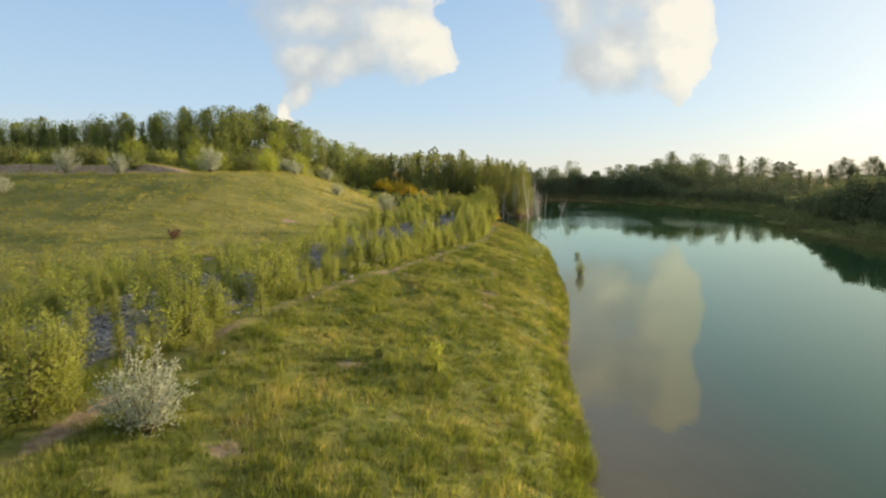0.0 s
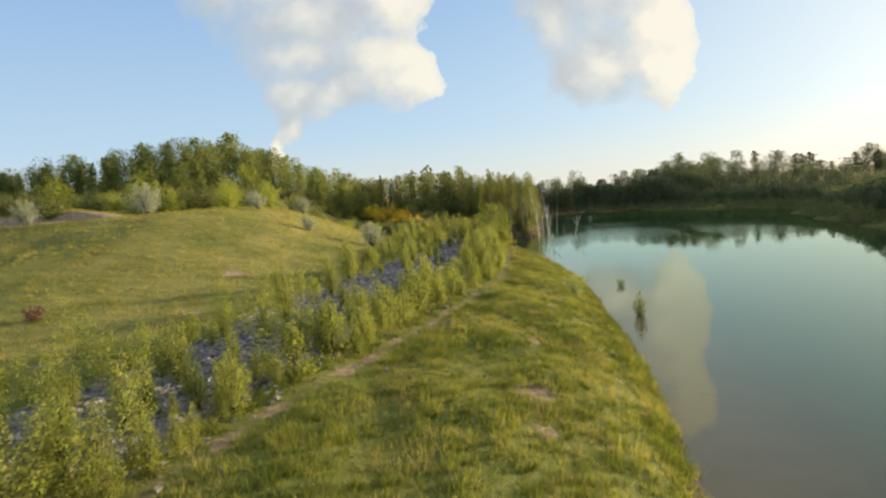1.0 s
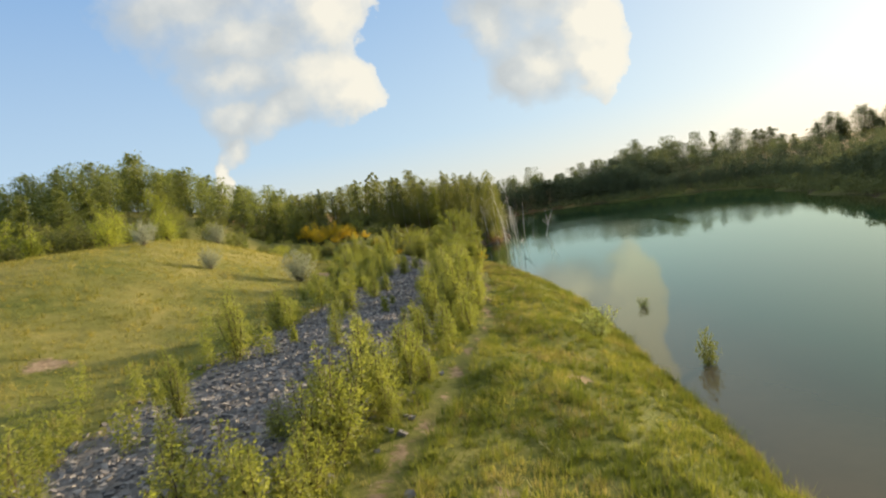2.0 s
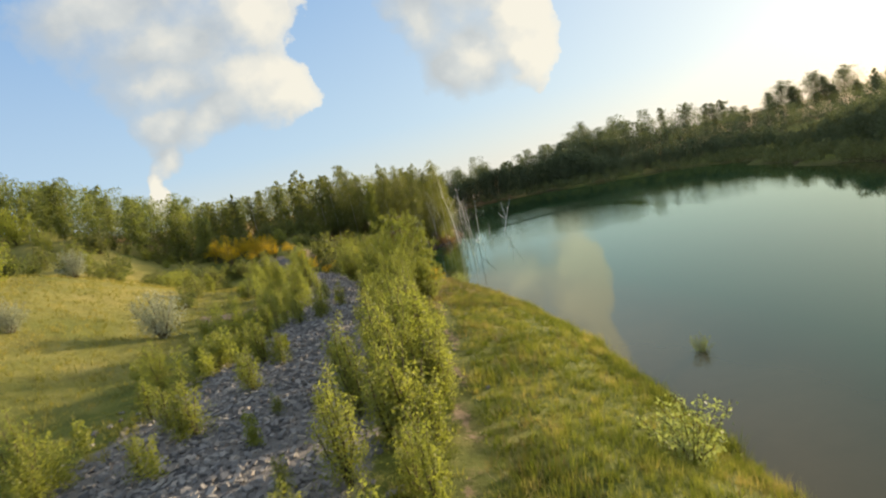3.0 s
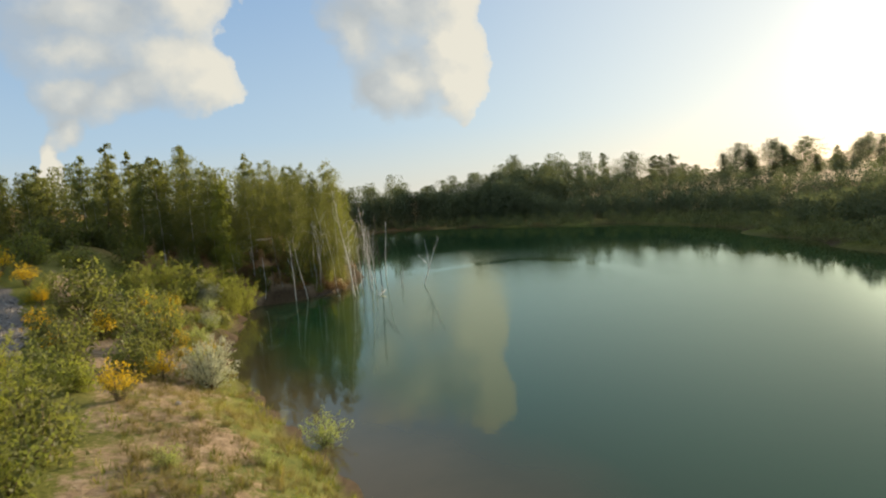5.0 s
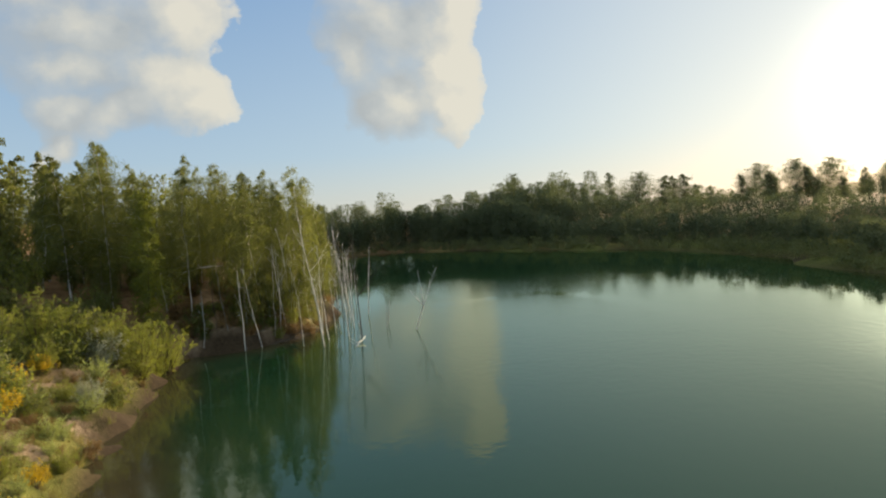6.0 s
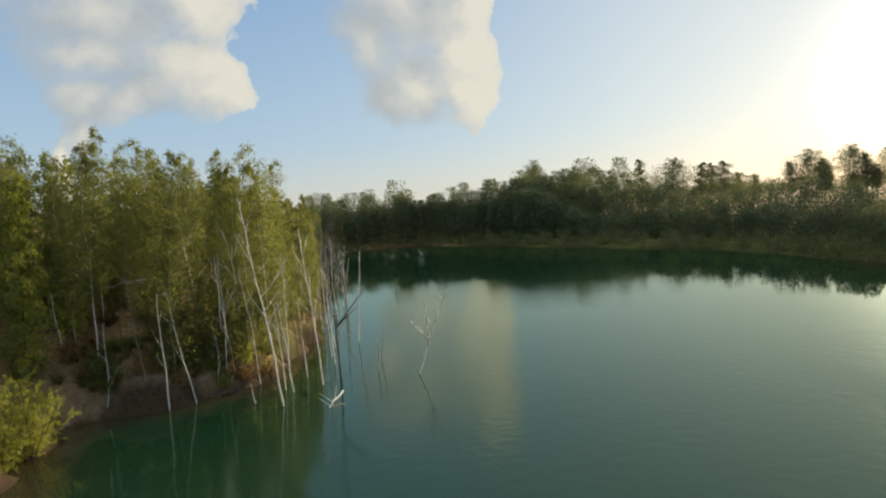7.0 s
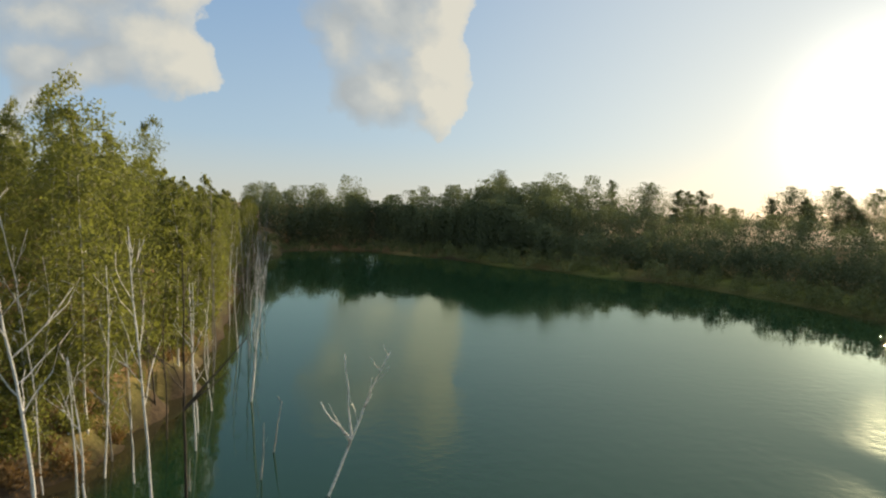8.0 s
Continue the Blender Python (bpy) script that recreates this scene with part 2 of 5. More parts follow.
def water_material():
    m, n = material("lake_water")
    geo = n.add("ShaderNodeNewGeometry")
    pos = geo.outputs["Position"]
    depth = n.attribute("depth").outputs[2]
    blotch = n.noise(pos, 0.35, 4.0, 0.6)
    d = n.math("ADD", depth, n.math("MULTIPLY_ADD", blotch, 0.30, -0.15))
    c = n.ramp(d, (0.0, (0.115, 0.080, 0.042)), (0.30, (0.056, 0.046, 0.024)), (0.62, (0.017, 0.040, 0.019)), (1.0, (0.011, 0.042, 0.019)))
    ripple = n.noise(n.scaled(pos, 1.0, 1.0, 1.0), 2.2, 3.0, 0.55)
    swell = n.noise(pos, 0.25, 2.0)
    # breeze over the open middle of the lake, calm margins and one calm slick
    gust = n.math("ADD", n.attribute("wind").outputs[2], n.math("MULTIPLY_ADD", n.noise(n.scaled(pos, 0.05, 0.03, 1.0), 1.0, 4.0, 0.55, distort=0.6), 0.7, -0.35), clamp=True)
    ruffle = n.ramp(gust, (0.15, 0.014), (0.5, 0.045), (0.95, 0.115))
    b = n.add("ShaderNodeBump")
    b.inputs["Distance"].default_value = 0.03
    n.put(n.math("MULTIPLY_ADD", gust, 0.26, 0.05), b.inputs["Strength"])
    n.put(n.math("ADD", ripple, swell), b.inputs["Height"])
    body, gloss, fresnel, mixed = n.add("ShaderNodeBsdfDiffuse"), n.add("ShaderNodeBsdfGlossy"), n.add("ShaderNodeFresnel"), n.add("ShaderNodeMixShader")
    n.put(c, body.inputs["Color"])
    gloss.inputs["Color"].default_value = (0.90, 1.0, 0.82, 1)
    n.put(ruffle, gloss.inputs["Roughness"])
    n.put(b.outputs[0], gloss.inputs["Normal"])
    fresnel.inputs["IOR"].default_value = 1.39
    n.put(b.outputs[0], fresnel.inputs["Normal"])
    n.put(n.math("MULTIPLY", fresnel.outputs[0], 1.04, clamp=True), mixed.inputs[0])
    n.put(body.outputs[0], mixed.inputs[1])
    n.put(gloss.outputs[0], mixed.inputs[2])
    o = n.add("ShaderNodeOutputMaterial")
    n.put(mixed.outputs[0], o.inputs[0])
    return m


def stone_material():
    m, n = material("ballast_stone")
    geo = n.add("ShaderNodeNewGeometry")
    rnd = n.math("ADD", n.math("MULTIPLY", geo.outputs["Random Per Island"], 0.8), n.math("MULTIPLY", n.add("ShaderNodeObjectInfo").outputs["Random"], 0.2))
    c = n.ramp(rnd, (0.0, (0.110, 0.100, 0.094)), (0.5, (0.215, 0.196, 0.184)), (0.88, (0.335, 0.300, 0.268)), (1.0, (0.38, 0.30, 0.22)))
    fine = n.noise(geo.outputs["Position"], 40.0, 4.0, 0.7)
    finish(n, n.mix(0.5, c, n.ramp(fine, (0.3, 0.55), (0.7, 1.25)), "MULTIPLY"), 0.9, fine, 0.5, 0.01)
    return m


def grass_material(name, green, mid, dry):
    m, n = material(name)
    geo = n.add("ShaderNodeNewGeometry")
    patch = n.noise(geo.outputs["Position"], 0.45, 3.0)
    small = n.noise(geo.outputs["Position"], 1.9, 3.0, 0.6)
    f = n.math("ADD", n.math("MULTIPLY", geo.outputs["Random Per Island"], 0.40), n.math("MULTIPLY_ADD", patch, 1.7, -0.68))
    f = n.math("ADD", f, n.math("MULTIPLY_ADD", small, 1.7, -0.85))
    finish(n, n.ramp(f, (0.15, green), (0.5, mid), (0.9, dry)), 0.6, spec=0.2, translucent=(1.3, 1.3, 0.8))
    return m


GROUND, WATER, STONE = ground_material(), water_material(), stone_material()
GRASS_BANK = grass_material("bank_grass", (0.092, 0.114, 0.021), (0.212, 0.226, 0.045), (0.39, 0.31, 0.12))
DRY_WEED = grass_material("withered_weeds", (0.120, 0.104, 0.038), (0.215, 0.172, 0.072), (0.33, 0.265, 0.135))
GRASS_HILL = grass_material("meadow_grass", (0.198, 0.192, 0.046), (0.312, 0.270, 0.072), (0.41, 0.33, 0.12))


# ---- mesh helpers ----
def make_mesh(name, verts, faces, mat, smooth=False):
    """A mesh from arrays: verts (n, 3), faces a list of (k, 3) or (k, 4) index arrays."""
    me = bpy.data.meshes.new(name)
    verts = np.asarray(verts, np.float32)
    me.vertices.add(len(verts))
    me.vertices.foreach_set("co", verts.ravel())
    loops = np.concatenate([np.asarray(f, np.int32).ravel() for f in faces])
    sizes = np.concatenate([np.full(len(f), np.shape(f)[1], np.int32) for f in faces])
    me.loops.add(len(loops))
    me.loops.foreach_set("vertex_index", loops)
    me.polygons.add(len(sizes))
    me.polygons.foreach_set("loop_start", np.concatenate([[0], np.cumsum(sizes)[:-1]]).astype(np.int32))
    me.update(calc_edges=True)
    me.polygons.foreach_set("use_smooth", np.full(len(sizes), smooth))
    me.materials.append(mat)
    return me


class Heap:
    """Collects pieces of one mesh."""

    def __init__(self):
        self.verts, self.tris, self.quads, self.count = [], [], [], 0

    def put(self, verts, quads=None, tris=None):
        self.verts.append(verts)
        if quads is not None and len(quads):
            self.quads.append(np.asarray(quads) + self.count)
        if tris is not None and len(tris):
            self.tris.append(np.asarray(tris) + self.count)
        self.count += len(verts)

    def mesh(self, name, mat, smooth=False):
        return make_mesh(name, np.concatenate(self.verts), [np.concatenate(f) for f in (self.quads, self.tris) if f], mat, smooth)


def tube(heap, points, radii, sides=6):
    points, radii = np.asarray(points, float), np.asarray(radii, float)
    way = np.gradient(points, axis=0)
    way /= np.linalg.norm(way, axis=1)[:, None] + 1e-9
    ref = np.where(np.abs(way[:, 2:3]) > 0.9, [[1.0, 0, 0]], [[0, 0, 1.0]])
    u = np.cross(way, ref)
    u /= np.linalg.norm(u, axis=1)[:, None]
    v = np.cross(way, u)
    a = np.linspace(0, 2 * np.pi, sides, endpoint=False)
    ring = u[:, None] * np.cos(a)[None, :, None] + v[:, None] * np.sin(a)[None, :, None]
    verts = (points[:, None] + ring * radii[:, None, None]).reshape(-1, 3)
    k, j = np.meshgrid(np.arange(len(points) - 1), np.arange(sides), indexing="ij")
    a0, a1 = k * sides + j, k * sides + (j + 1) % sides
    quads = np.stack([a0, a1, a1 + sides, a0 + sides], -1).reshape(-1, 4)
    last = (len(points) - 1) * sides
    cap = [(last, last + i, last + i + 1) for i in range(1, sides - 1)]
    heap.put(verts, quads, cap)


def leaves(heap, rng, centres, length, width, upright=0.0):
    """A pointed leaf at each centre, turned at random."""
    n = len(centres)
    u = rng.normal(size=(n, 3))
    u[:, 2] += upright
    u /= np.linalg.norm(u, axis=1)[:, None]
    v = np.cross(u, rng.normal(size=(n, 3)))
    v /= np.linalg.norm(v, axis=1)[:, None] + 1e-9
    size = rng.uniform(0.65, 1.3, (n, 1))
    u, v = u * length * size / 2, v * width * size / 2
    verts = np.stack([centres - 0.8 * u + v, centres + u, centres - 0.8 * u - v], 1).reshape(-1, 3)
    heap.put(verts, tris=np.arange(3 * n).reshape(-1, 3))


def part(name, mesh, parent, label=""):
    ob = new(name, mesh)
    ob.parent = parent
    return tagged(ob, label)


def thing(name, label, category, group="", kind=""):
    return tagged(new(name), label, category, group, kind)


# ---- the plan: the lake's outline and the lie of the land ----
SHORE = [(-3, -60), (0.5, -20), (2.2, 0), (3.4, 14), (4.0, 18), (4.7, 25), (6.2, 32), (7.6, 40), (9.0, 52), (10.1, 62), (10.3, 69), (10.0, 76), (9.0, 81.5),
         (7.6, 87), (6.5, 93), (6.2, 97.5), (5.8, 100.2), (6.4, 102.4), (6.7, 105), (6.6, 108), (6.6, 111), (7.4, 112.5), (9.2, 113.3), (11, 113.6), (13.3, 114.6), (14.9, 116.5), (16.6, 122.6), (18.2, 133), (19, 141.5),
         (21, 160), (23, 178), (28, 192), (35, 198), (43, 194), (49, 182), (54, 170), (59.5, 159), (63.5, 150), (64.5, 140), (62.5, 129), (58, 118), (53, 103), (49, 88), (46.5, 66), (45, 25), (42, -60)]
LINE = np.array(SHORE, float)


def shore_distance(x, y):
    """Metres from the shoreline: plus on land, minus on the lake."""
    x, y = np.asarray(x, float), np.asarray(y, float)
    best, inside = np.full(x.shape, 1e9), np.zeros(x.shape, bool)
    for (ax, ay), (bx, by) in zip(LINE, np.roll(LINE, -1, 0)):
        dx, dy = bx - ax, by - ay
        t = np.clip(((x - ax) * dx + (y - ay) * dy) / (dx * dx + dy * dy), 0, 1)
        best = np.minimum(best, np.hypot(x - ax - t * dx, y - ay - t * dy))
        cross = (ay > y) != (by > y)
        inside ^= cross & (x < (bx - ax) * (y - ay) / (by - ay + 1e-12) + ax)
    return np.where(inside, -best, best)


def smooth(v, a, b):
    t = np.clip((np.asarray(v, float) - a) / (b - a), 0, 1)
    return t * t * (3 - 2 * t)


def track_x(y):
    """The middle of the gravel track."""
    return np.interp(y, [0, 12, 25, 34, 48, 60, 72, 82, 97, 112], [-11.5, -10.6, -7.6, -5.2, -2.2, 0.6, 1.2, 0.4, -3.4, -8.5])


def path_x(y):
    """The trodden path between the gravel and the bank."""
    return np.interp(y, [0, 10, 16, 20, 26, 31, 40, 50, 57, 62, 75, 90], [-6.6, -6.5, -6.1, -5.5, -4.1, -2.3, 0.5, 3.2, 4.2, 4.9, 6.0, 4.0])


def waves(x, y, scale, seed):
    """Soft uneven ground: a few sine waves laid over one another."""
    r = np.random.RandomState(seed)
    total = np.zeros(np.shape(x))
    for k in range(9):
        a, f, p = r.uniform(0, 2 * np.pi), scale * r.uniform(0.6, 2.2), r.uniform(0, 6.28)
        total = total + np.sin((x * np.cos(a) + y * np.sin(a)) * f + p) / 9
    return total


def height(x, y):
    x, y = np.asarray(x, float), np.asarray(y, float)
    d = shore_distance(x, y)
    d = d + (0.15 + 0.6 * smooth(y, 80, 92) * (1 - smooth(y, 126, 136))) * waves(x, y, 1.7, 21) * 1.6 * (x < 22)
    west = x < 20 + 0.08 * (y - 100)
    run = np.interp(y, [0, 80, 92, 108, 113, 125, 200], [3.6, 3.4, 2.2, 1.6, 3.6, 4.6, 4.0])
    top = np.interp(y, [0, 60, 84, 95, 109, 114, 200], [2.9, 3.0, 2.9, 2.4, 2.3, 3.6, 3.4])
    bank = top * (1 - np.exp(-np.maximum(d, 0) / run)) + 0.35 * smooth(d, 6, 10)
    off = track_x(y) - x
    hill = 4.4 * smooth(off, 4.0, 20.0) * smooth(y, 27, 66)
    lip = 0.45 * smooth(d, 0, 0.5) * smooth(y, 111, 114)
    grove = lip + 0.6 * smooth(y, 112, 150) * smooth(d, 2, 25) + 2.2 * smooth(y, 92, 108) * smooth(3.0 - x, 0, 7) * smooth(d, 2, 7) * (1 - 0.8 * smooth(y, 110, 118))
    scarp = 0.75 * smooth(x + 0.16 * (y - 66), -25, -29) * smooth(y + 0.10 * x + 0.9 * waves(x, y, 0.5, 9), 60.3, 62.0)
    crown = 1.6 * smooth(y, 70, 122) * smooth(off, 10, 32)
    flank = 1.2 * smooth(y, 84, 104) * smooth(off, 6, 16) * (1 - smooth(y, 112, 122))
    left = bank + hill + grove + scarp + crown + flank
    right = 0.7 * (1 - np.exp(-np.maximum(d, 0) / 1.0)) + 2.4 * smooth(d, 3, 34) + 1.0 * smooth(d, 40, 110)
    land = np.where(west, left, right) + 0.16 * waves(x, y, 0.9, 3) * smooth(d, 0.3, 3) + 0.5 * waves(x, y, 0.12, 5) * smooth(d, 12, 30)
    bed = -0.10 * np.maximum(-d, 0) - 0.25 * smooth(-d, 0, 1.2) - 3.0 * smooth(-d, 4, 14)
    return np.where(d > 0, land, bed)


def grid_mesh(name, xs, ys, z, mat):
    gx, gy = np.meshgrid(xs, ys)
    gz = z(gx, gy)
    nx = len(xs)
    i, j = np.meshgrid(np.arange(len(ys) - 1), np.arange(nx - 1), indexing="ij")
    a = i * nx + j
    quads = np.stack([a, a + 1, a + nx + 1, a + nx], -1).reshape(-1, 4)
    me = make_mesh(name, np.stack([gx, gy, gz], -1).reshape(-1, 3), [quads], mat, True)
    return me, gx.ravel(), gy.ravel(), gz.ravel()


def paint(me, name, *channels):
    attr = me.color_attributes.new(name, "FLOAT_COLOR", "POINT")
    rgba = np.ones((len(me.vertices), 4), np.float32)
    for k, c in enumerate(channels):
        rgba[:, k] = c
    attr.data.foreach_set("color", rgba.ravel())


def spread(a, b, near, far, steps):
    """Coordinates: dense from a to b, then ever wider to far on both sides."""
    out = np.geomspace(near, far, steps)
    return np.concatenate([(a - np.cumsum(out))[::-1], np.arange(a, b, near), b + np.cumsum(out)])


# bare patches of sand and earth: x, y, radius
BARE = [(-4.2, 71.0, 1.5), (-3.2, 71.8, 1.3), (-10.5, 39.0, 0.8), (-11.5, 31.5, 0.6), (-31, 63.0, 3.2), (-37, 62.5, 3.6), (-43, 61, 4.2), (-26.5, 64.5, 2.2), (-50, 60, 4.2), (-22.5, 66.0, 1.8),
        (2.1, 30.0, 0.75), (2.7, 35.2, 0.6), (1.5, 36.5, 0.4), (-3.8, 10.8, 0.5), (-2.4, 16.4, 0.5), (0.1, 9.0, 0.5), (-1.0, 13.7, 0.35), (1.8, 27.3, 0.5), (-11.5, 48.1, 0.8), (4.6, 43.0, 0.5), (-1.6, 63.4, 0.6),
        (5.2, 74.0, 1.5), (6.2, 80.5, 1.6), (5.2, 86.0, 1.3), (5.1, 95.3, 0.5), (5.3, 99.6, 0.6),
        ]
xs, ys = spread(-48, 26, 0.52, 160, 34), spread(2, 128, 0.52, 160, 36)
me, gx, gy, gz = grid_mesh("ground", xs, ys, height, GROUND)
dist = shore_distance(gx, gy)
gravel = (1 - smooth(np.abs(gx - track_x(gy)), 1.5 + 0.7 * smooth(gy, 30, 42) - 1.2 * smooth(gy, 58, 70), 3.0 + 1.2 * smooth(gy, 30, 42) - 2.5 * smooth(gy, 55, 70))) * (1 - smooth(gy, 98, 106)) * smooth(dist, 2.5, 4)
dry = np.clip(smooth(track_x(gy) - gx, 3, 9) * 0.31 + 0.15 * smooth(-gy, -20, -12) + (0.12 * smooth(gy, 62, 72)) * (gx < 20), 0, 1)
trodden = np.exp(-((gx - path_x(gy)) / 0.28) ** 2) * (0.58 + 0.5 * waves(gx, gy, 1.6, 44)) * smooth(dist, 1, 3)
bare = trodden.copy()
for bx, by, br in BARE:
    bare = np.maximum(bare, 0.95 * np.exp(-((gx - bx) ** 2 + (gy - by) ** 2) / br ** 2))
cut = gy + 0.10 * gx + 0.9 * waves(gx, gy, 0.5, 9)
bare = np.maximum(bare, 0.9 * smooth(gx + 0.16 * (gy - 66), -24, -27) * smooth(cut, 59.6, 60.6) * (1 - smooth(cut, 62.6, 64.0)))
bare = np.maximum(bare, (0.54 + 0.2 * smooth(gy, 82, 90)) * smooth(gy, 62, 71) * (1 - smooth(gy, 103, 107)) * smooth(gx - track_x(gy), 2.2, 3.4) * smooth(dist, 1.0, 2.5) * (gx < 12))
bare = np.maximum(bare, 0.85 * smooth(gy, 106, 110) * (1 - smooth(gy, 114.6, 117)) * (1 - smooth(dist, 1.2, 3.5)) * (gx < 20))
woods = np.clip(smooth(gy + 0.25 * gx, 111, 115) * smooth(dist, 0.2, 1.0) * (gx < 25) + smooth(gx, 40, 50) * 0.8 * smooth(dist, 4, 9) + smooth(gy, 186, 195), 0, 1)
wet = 1 - smooth(dist, 0.05, 0.5 + 0.4 * smooth(gy, 84, 92) * (1 - smooth(gy, 106, 110)))
wet = np.maximum(wet, np.clip(0.5 * trodden, 0, 0.5))
paint(me, "cover", gravel, dry, 0 * dry)
woods *= 1 - 0.35 * smooth(gy, 108, 111) * (1 - smooth(gy, 114.6, 117)) * (1 - smooth(dist, 1.5, 4.5)) * (gx < 20)
paint(me, "soil", bare, woods, wet)
ground = tagged(new("ground", me), "uneven grassy lake bank rising to a dry meadow hill", "ground", kind="structure")

wx, wy = np.linspace(-4, 69, 120), np.linspace(-60, 203, 420)
me, gx, gy, gz = grid_mesh("water", wx, wy, lambda x, y: np.zeros(np.shape(x)), WATER)
dist = -shore_distance(gx, gy)
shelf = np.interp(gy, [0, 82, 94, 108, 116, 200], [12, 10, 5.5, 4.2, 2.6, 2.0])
# from the cove northward the shallows' colour is set darker than their depth gives
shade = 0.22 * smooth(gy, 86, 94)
# a calm slick winding across the lake, between breezy stretches
SLICK = [(17, 126), (20, 124.5), (24, 121.5), (29, 122.5), (33, 122.5), (35.3, 118), (35.6, 110), (33, 99), (32.3, 88), (34, 76), (38, 70), (46, 68)]
slick = np.full(gx.shape, 99.0)
for (ax, ay), (bx, by) in zip(SLICK, SLICK[1:]):
    t = np.clip(((gx - ax) * (bx - ax) + (gy - ay) * (by - ay)) / ((bx - ax) ** 2 + (by - ay) ** 2), 0, 1)
    slick = np.minimum(slick, np.hypot(gx - ax - t * (bx - ax), gy - ay - t * (by - ay)))
wind = 0.05 + 0.14 * smooth(gy, 84, 96) * (gx < 26) + 0.75 * smooth(gy + 0.3 * (gx - 30), 82, 104) * (1 - smooth(gy + 0.25 * (gx - 30), 132, 150)) * smooth(dist, 2, 9) * (1 - 0.75 * smooth(gx, 38, 52))
wind = np.clip(wind, 0, 0.95) * (0.2 + 0.8 * smooth(slick, 0.4, 1.3))
paint(me, "wind", *[wind] * 3)
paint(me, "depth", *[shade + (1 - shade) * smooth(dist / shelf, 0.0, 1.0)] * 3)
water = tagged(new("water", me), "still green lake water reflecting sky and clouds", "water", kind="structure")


# ---- trees and shrubs ----
def broadleaf(seed, tall, count, leaf, base=0.25, spread_to=0.17, limbs=20, droop=0.5, thick=0.0068, fill=1.0, thin=0.62, hang=0.0, cone=0.0):
    """Wood and crown meshes of a slim tree: a tapered trunk, limbs and leaves hung along them."""
    rng = np.random.RandomState(seed)
    wood, crown = Heap(), Heap()
    k = 9
    f = np.linspace(0, 1, k)
    bend = np.cumsum(rng.normal(0, 0.012, (k, 2)), 0) * tall
    stem = np.column_stack([bend * f[:, None], f * tall])
    tube(wood, stem + [0, 0, -0.15], tall * thick * (1 - 0.93 * f) * np.where(f == 0, 1.4, 1), 6)
    centres, share = [], []
    for n in range(limbs):
        at = base + (1 - base) * (n + rng.uniform(0, 0.9)) / limbs
        start = np.array([np.interp(at, f, stem[:, c]) for c in range(3)])
        turn = n * 2.4 + rng.uniform(-0.5, 0.5)
        shape = np.sin(np.pi * np.clip((at - base) / (1 - base) * 0.82 + 0.18, 0, 1)) ** 0.7
        shape = shape * (1 - cone) + cone * min(1.0, 4.5 * (at - base) / (1 - base) + 0.25) * (1.12 - (at - base) / (1 - base)) ** 0.75
        reach = tall * spread_to * (0.35 * (1 - 0.55 * cone) + shape) * rng.uniform(0.6, 1.25)
        up = rng.uniform(0.6, 1.3)
        s = np.linspace(0, 1, 4)[:, None]
        out = np.array([np.cos(turn), np.sin(turn), 0])
        limb = start + out * reach * s + np.array([0, 0, 1]) * reach * (up * s - (0.35 + droop) * s * s)
        tube(wood, limb, tall * thick * 0.34 * (1 - at * 0.6) * np.linspace(1, 0.15, 4), 3)
        m = max(4, int(count / limbs * (0.4 + shape) / 1.1))
        t = rng.uniform(0.02, 1.08, m)
        place = np.column_stack([np.interp(t, s[:, 0], limb[:, c]) for c in range(3)])
        place += rng.normal(0, 1, (m, 3)) * reach * np.array([0.20, 0.20, 0.25]) * fill
        place[:, 2] -= rng.exponential(0.16 * droop * reach + 0.01, m)
        centres.append(place)
    leaves(crown, rng, np.concatenate(centres), leaf, leaf * thin, hang)
    return wood, crown


def tree_model(name, label, category, seed, bark, leaf_mat, **shape):
    wood, crown = broadleaf(seed, **shape)
    ob = thing(name, label, category)
    part("trunk", wood.mesh("trunk", bark, True), ob)
    part("crown", crown.mesh("crown", leaf_mat), ob)
    return ob


def shrub(seed, tall, wide, stems, count, leaf, thin=0.62, upright=0.4, low=0.12, loose=0.05):
    """Stems fanning out of one root with leaves along them."""
    rng = np.random.RandomState(seed)
    wood, green = Heap(), Heap()
    centres = []
    for n in range(stems):
        turn, lean = n * 2.4 + rng.uniform(-0.4, 0.4), np.sqrt((n + 0.5) / stems) * rng.uniform(0.7, 1.1)
        top = tall * (1 - 0.45 * lean * lean) * rng.uniform(0.78, 1.05)
        s = np.linspace(0, 1, 5)[:, None]
        out = np.array([np.cos(turn), np.sin(turn), 0]) * wide / 2 * lean
        line = out * s ** 0.9 + np.array([0, 0, 1]) * top * s + rng.normal(0, 0.02 * tall, (5, 3)) * s
        line[0] = (out * 0.05)
        line[0, 2] = -0.08
        tube(wood, line, 0.009 * tall * np.linspace(1, 0.2, 5) + 0.002, 3)
        m = count // stems
        t = 1 - (1 - low) * rng.uniform(0, 1, m) ** 0.8
        place = np.column_stack([np.interp(t, s[:, 0], line[:, c]) for c in range(3)])
        place += rng.normal(0, 1, (m, 3)) * (loose * tall * (1.25 - t))[:, None] * np.array([1.3, 1.3, 0.9])
        place[:, 2] = np.maximum(place[:, 2], 0.03)
        centres.append(place)
    leaves(green, rng, np.concatenate(centres), leaf, leaf * thin, upright)
    return wood, green, np.concatenate(centres)


def shrub_model(name, label, category, seed, leaf_mat, bark=TWIG, **shape):
    wood, green, _ = shrub(seed, **shape)
    ob = thing(name, label, category)
    tagged(part("stem", wood.mesh("stem", bark, True), ob), kind="stuff")
    part("foliage", green.mesh("foliage", leaf_mat), ob)
    return ob


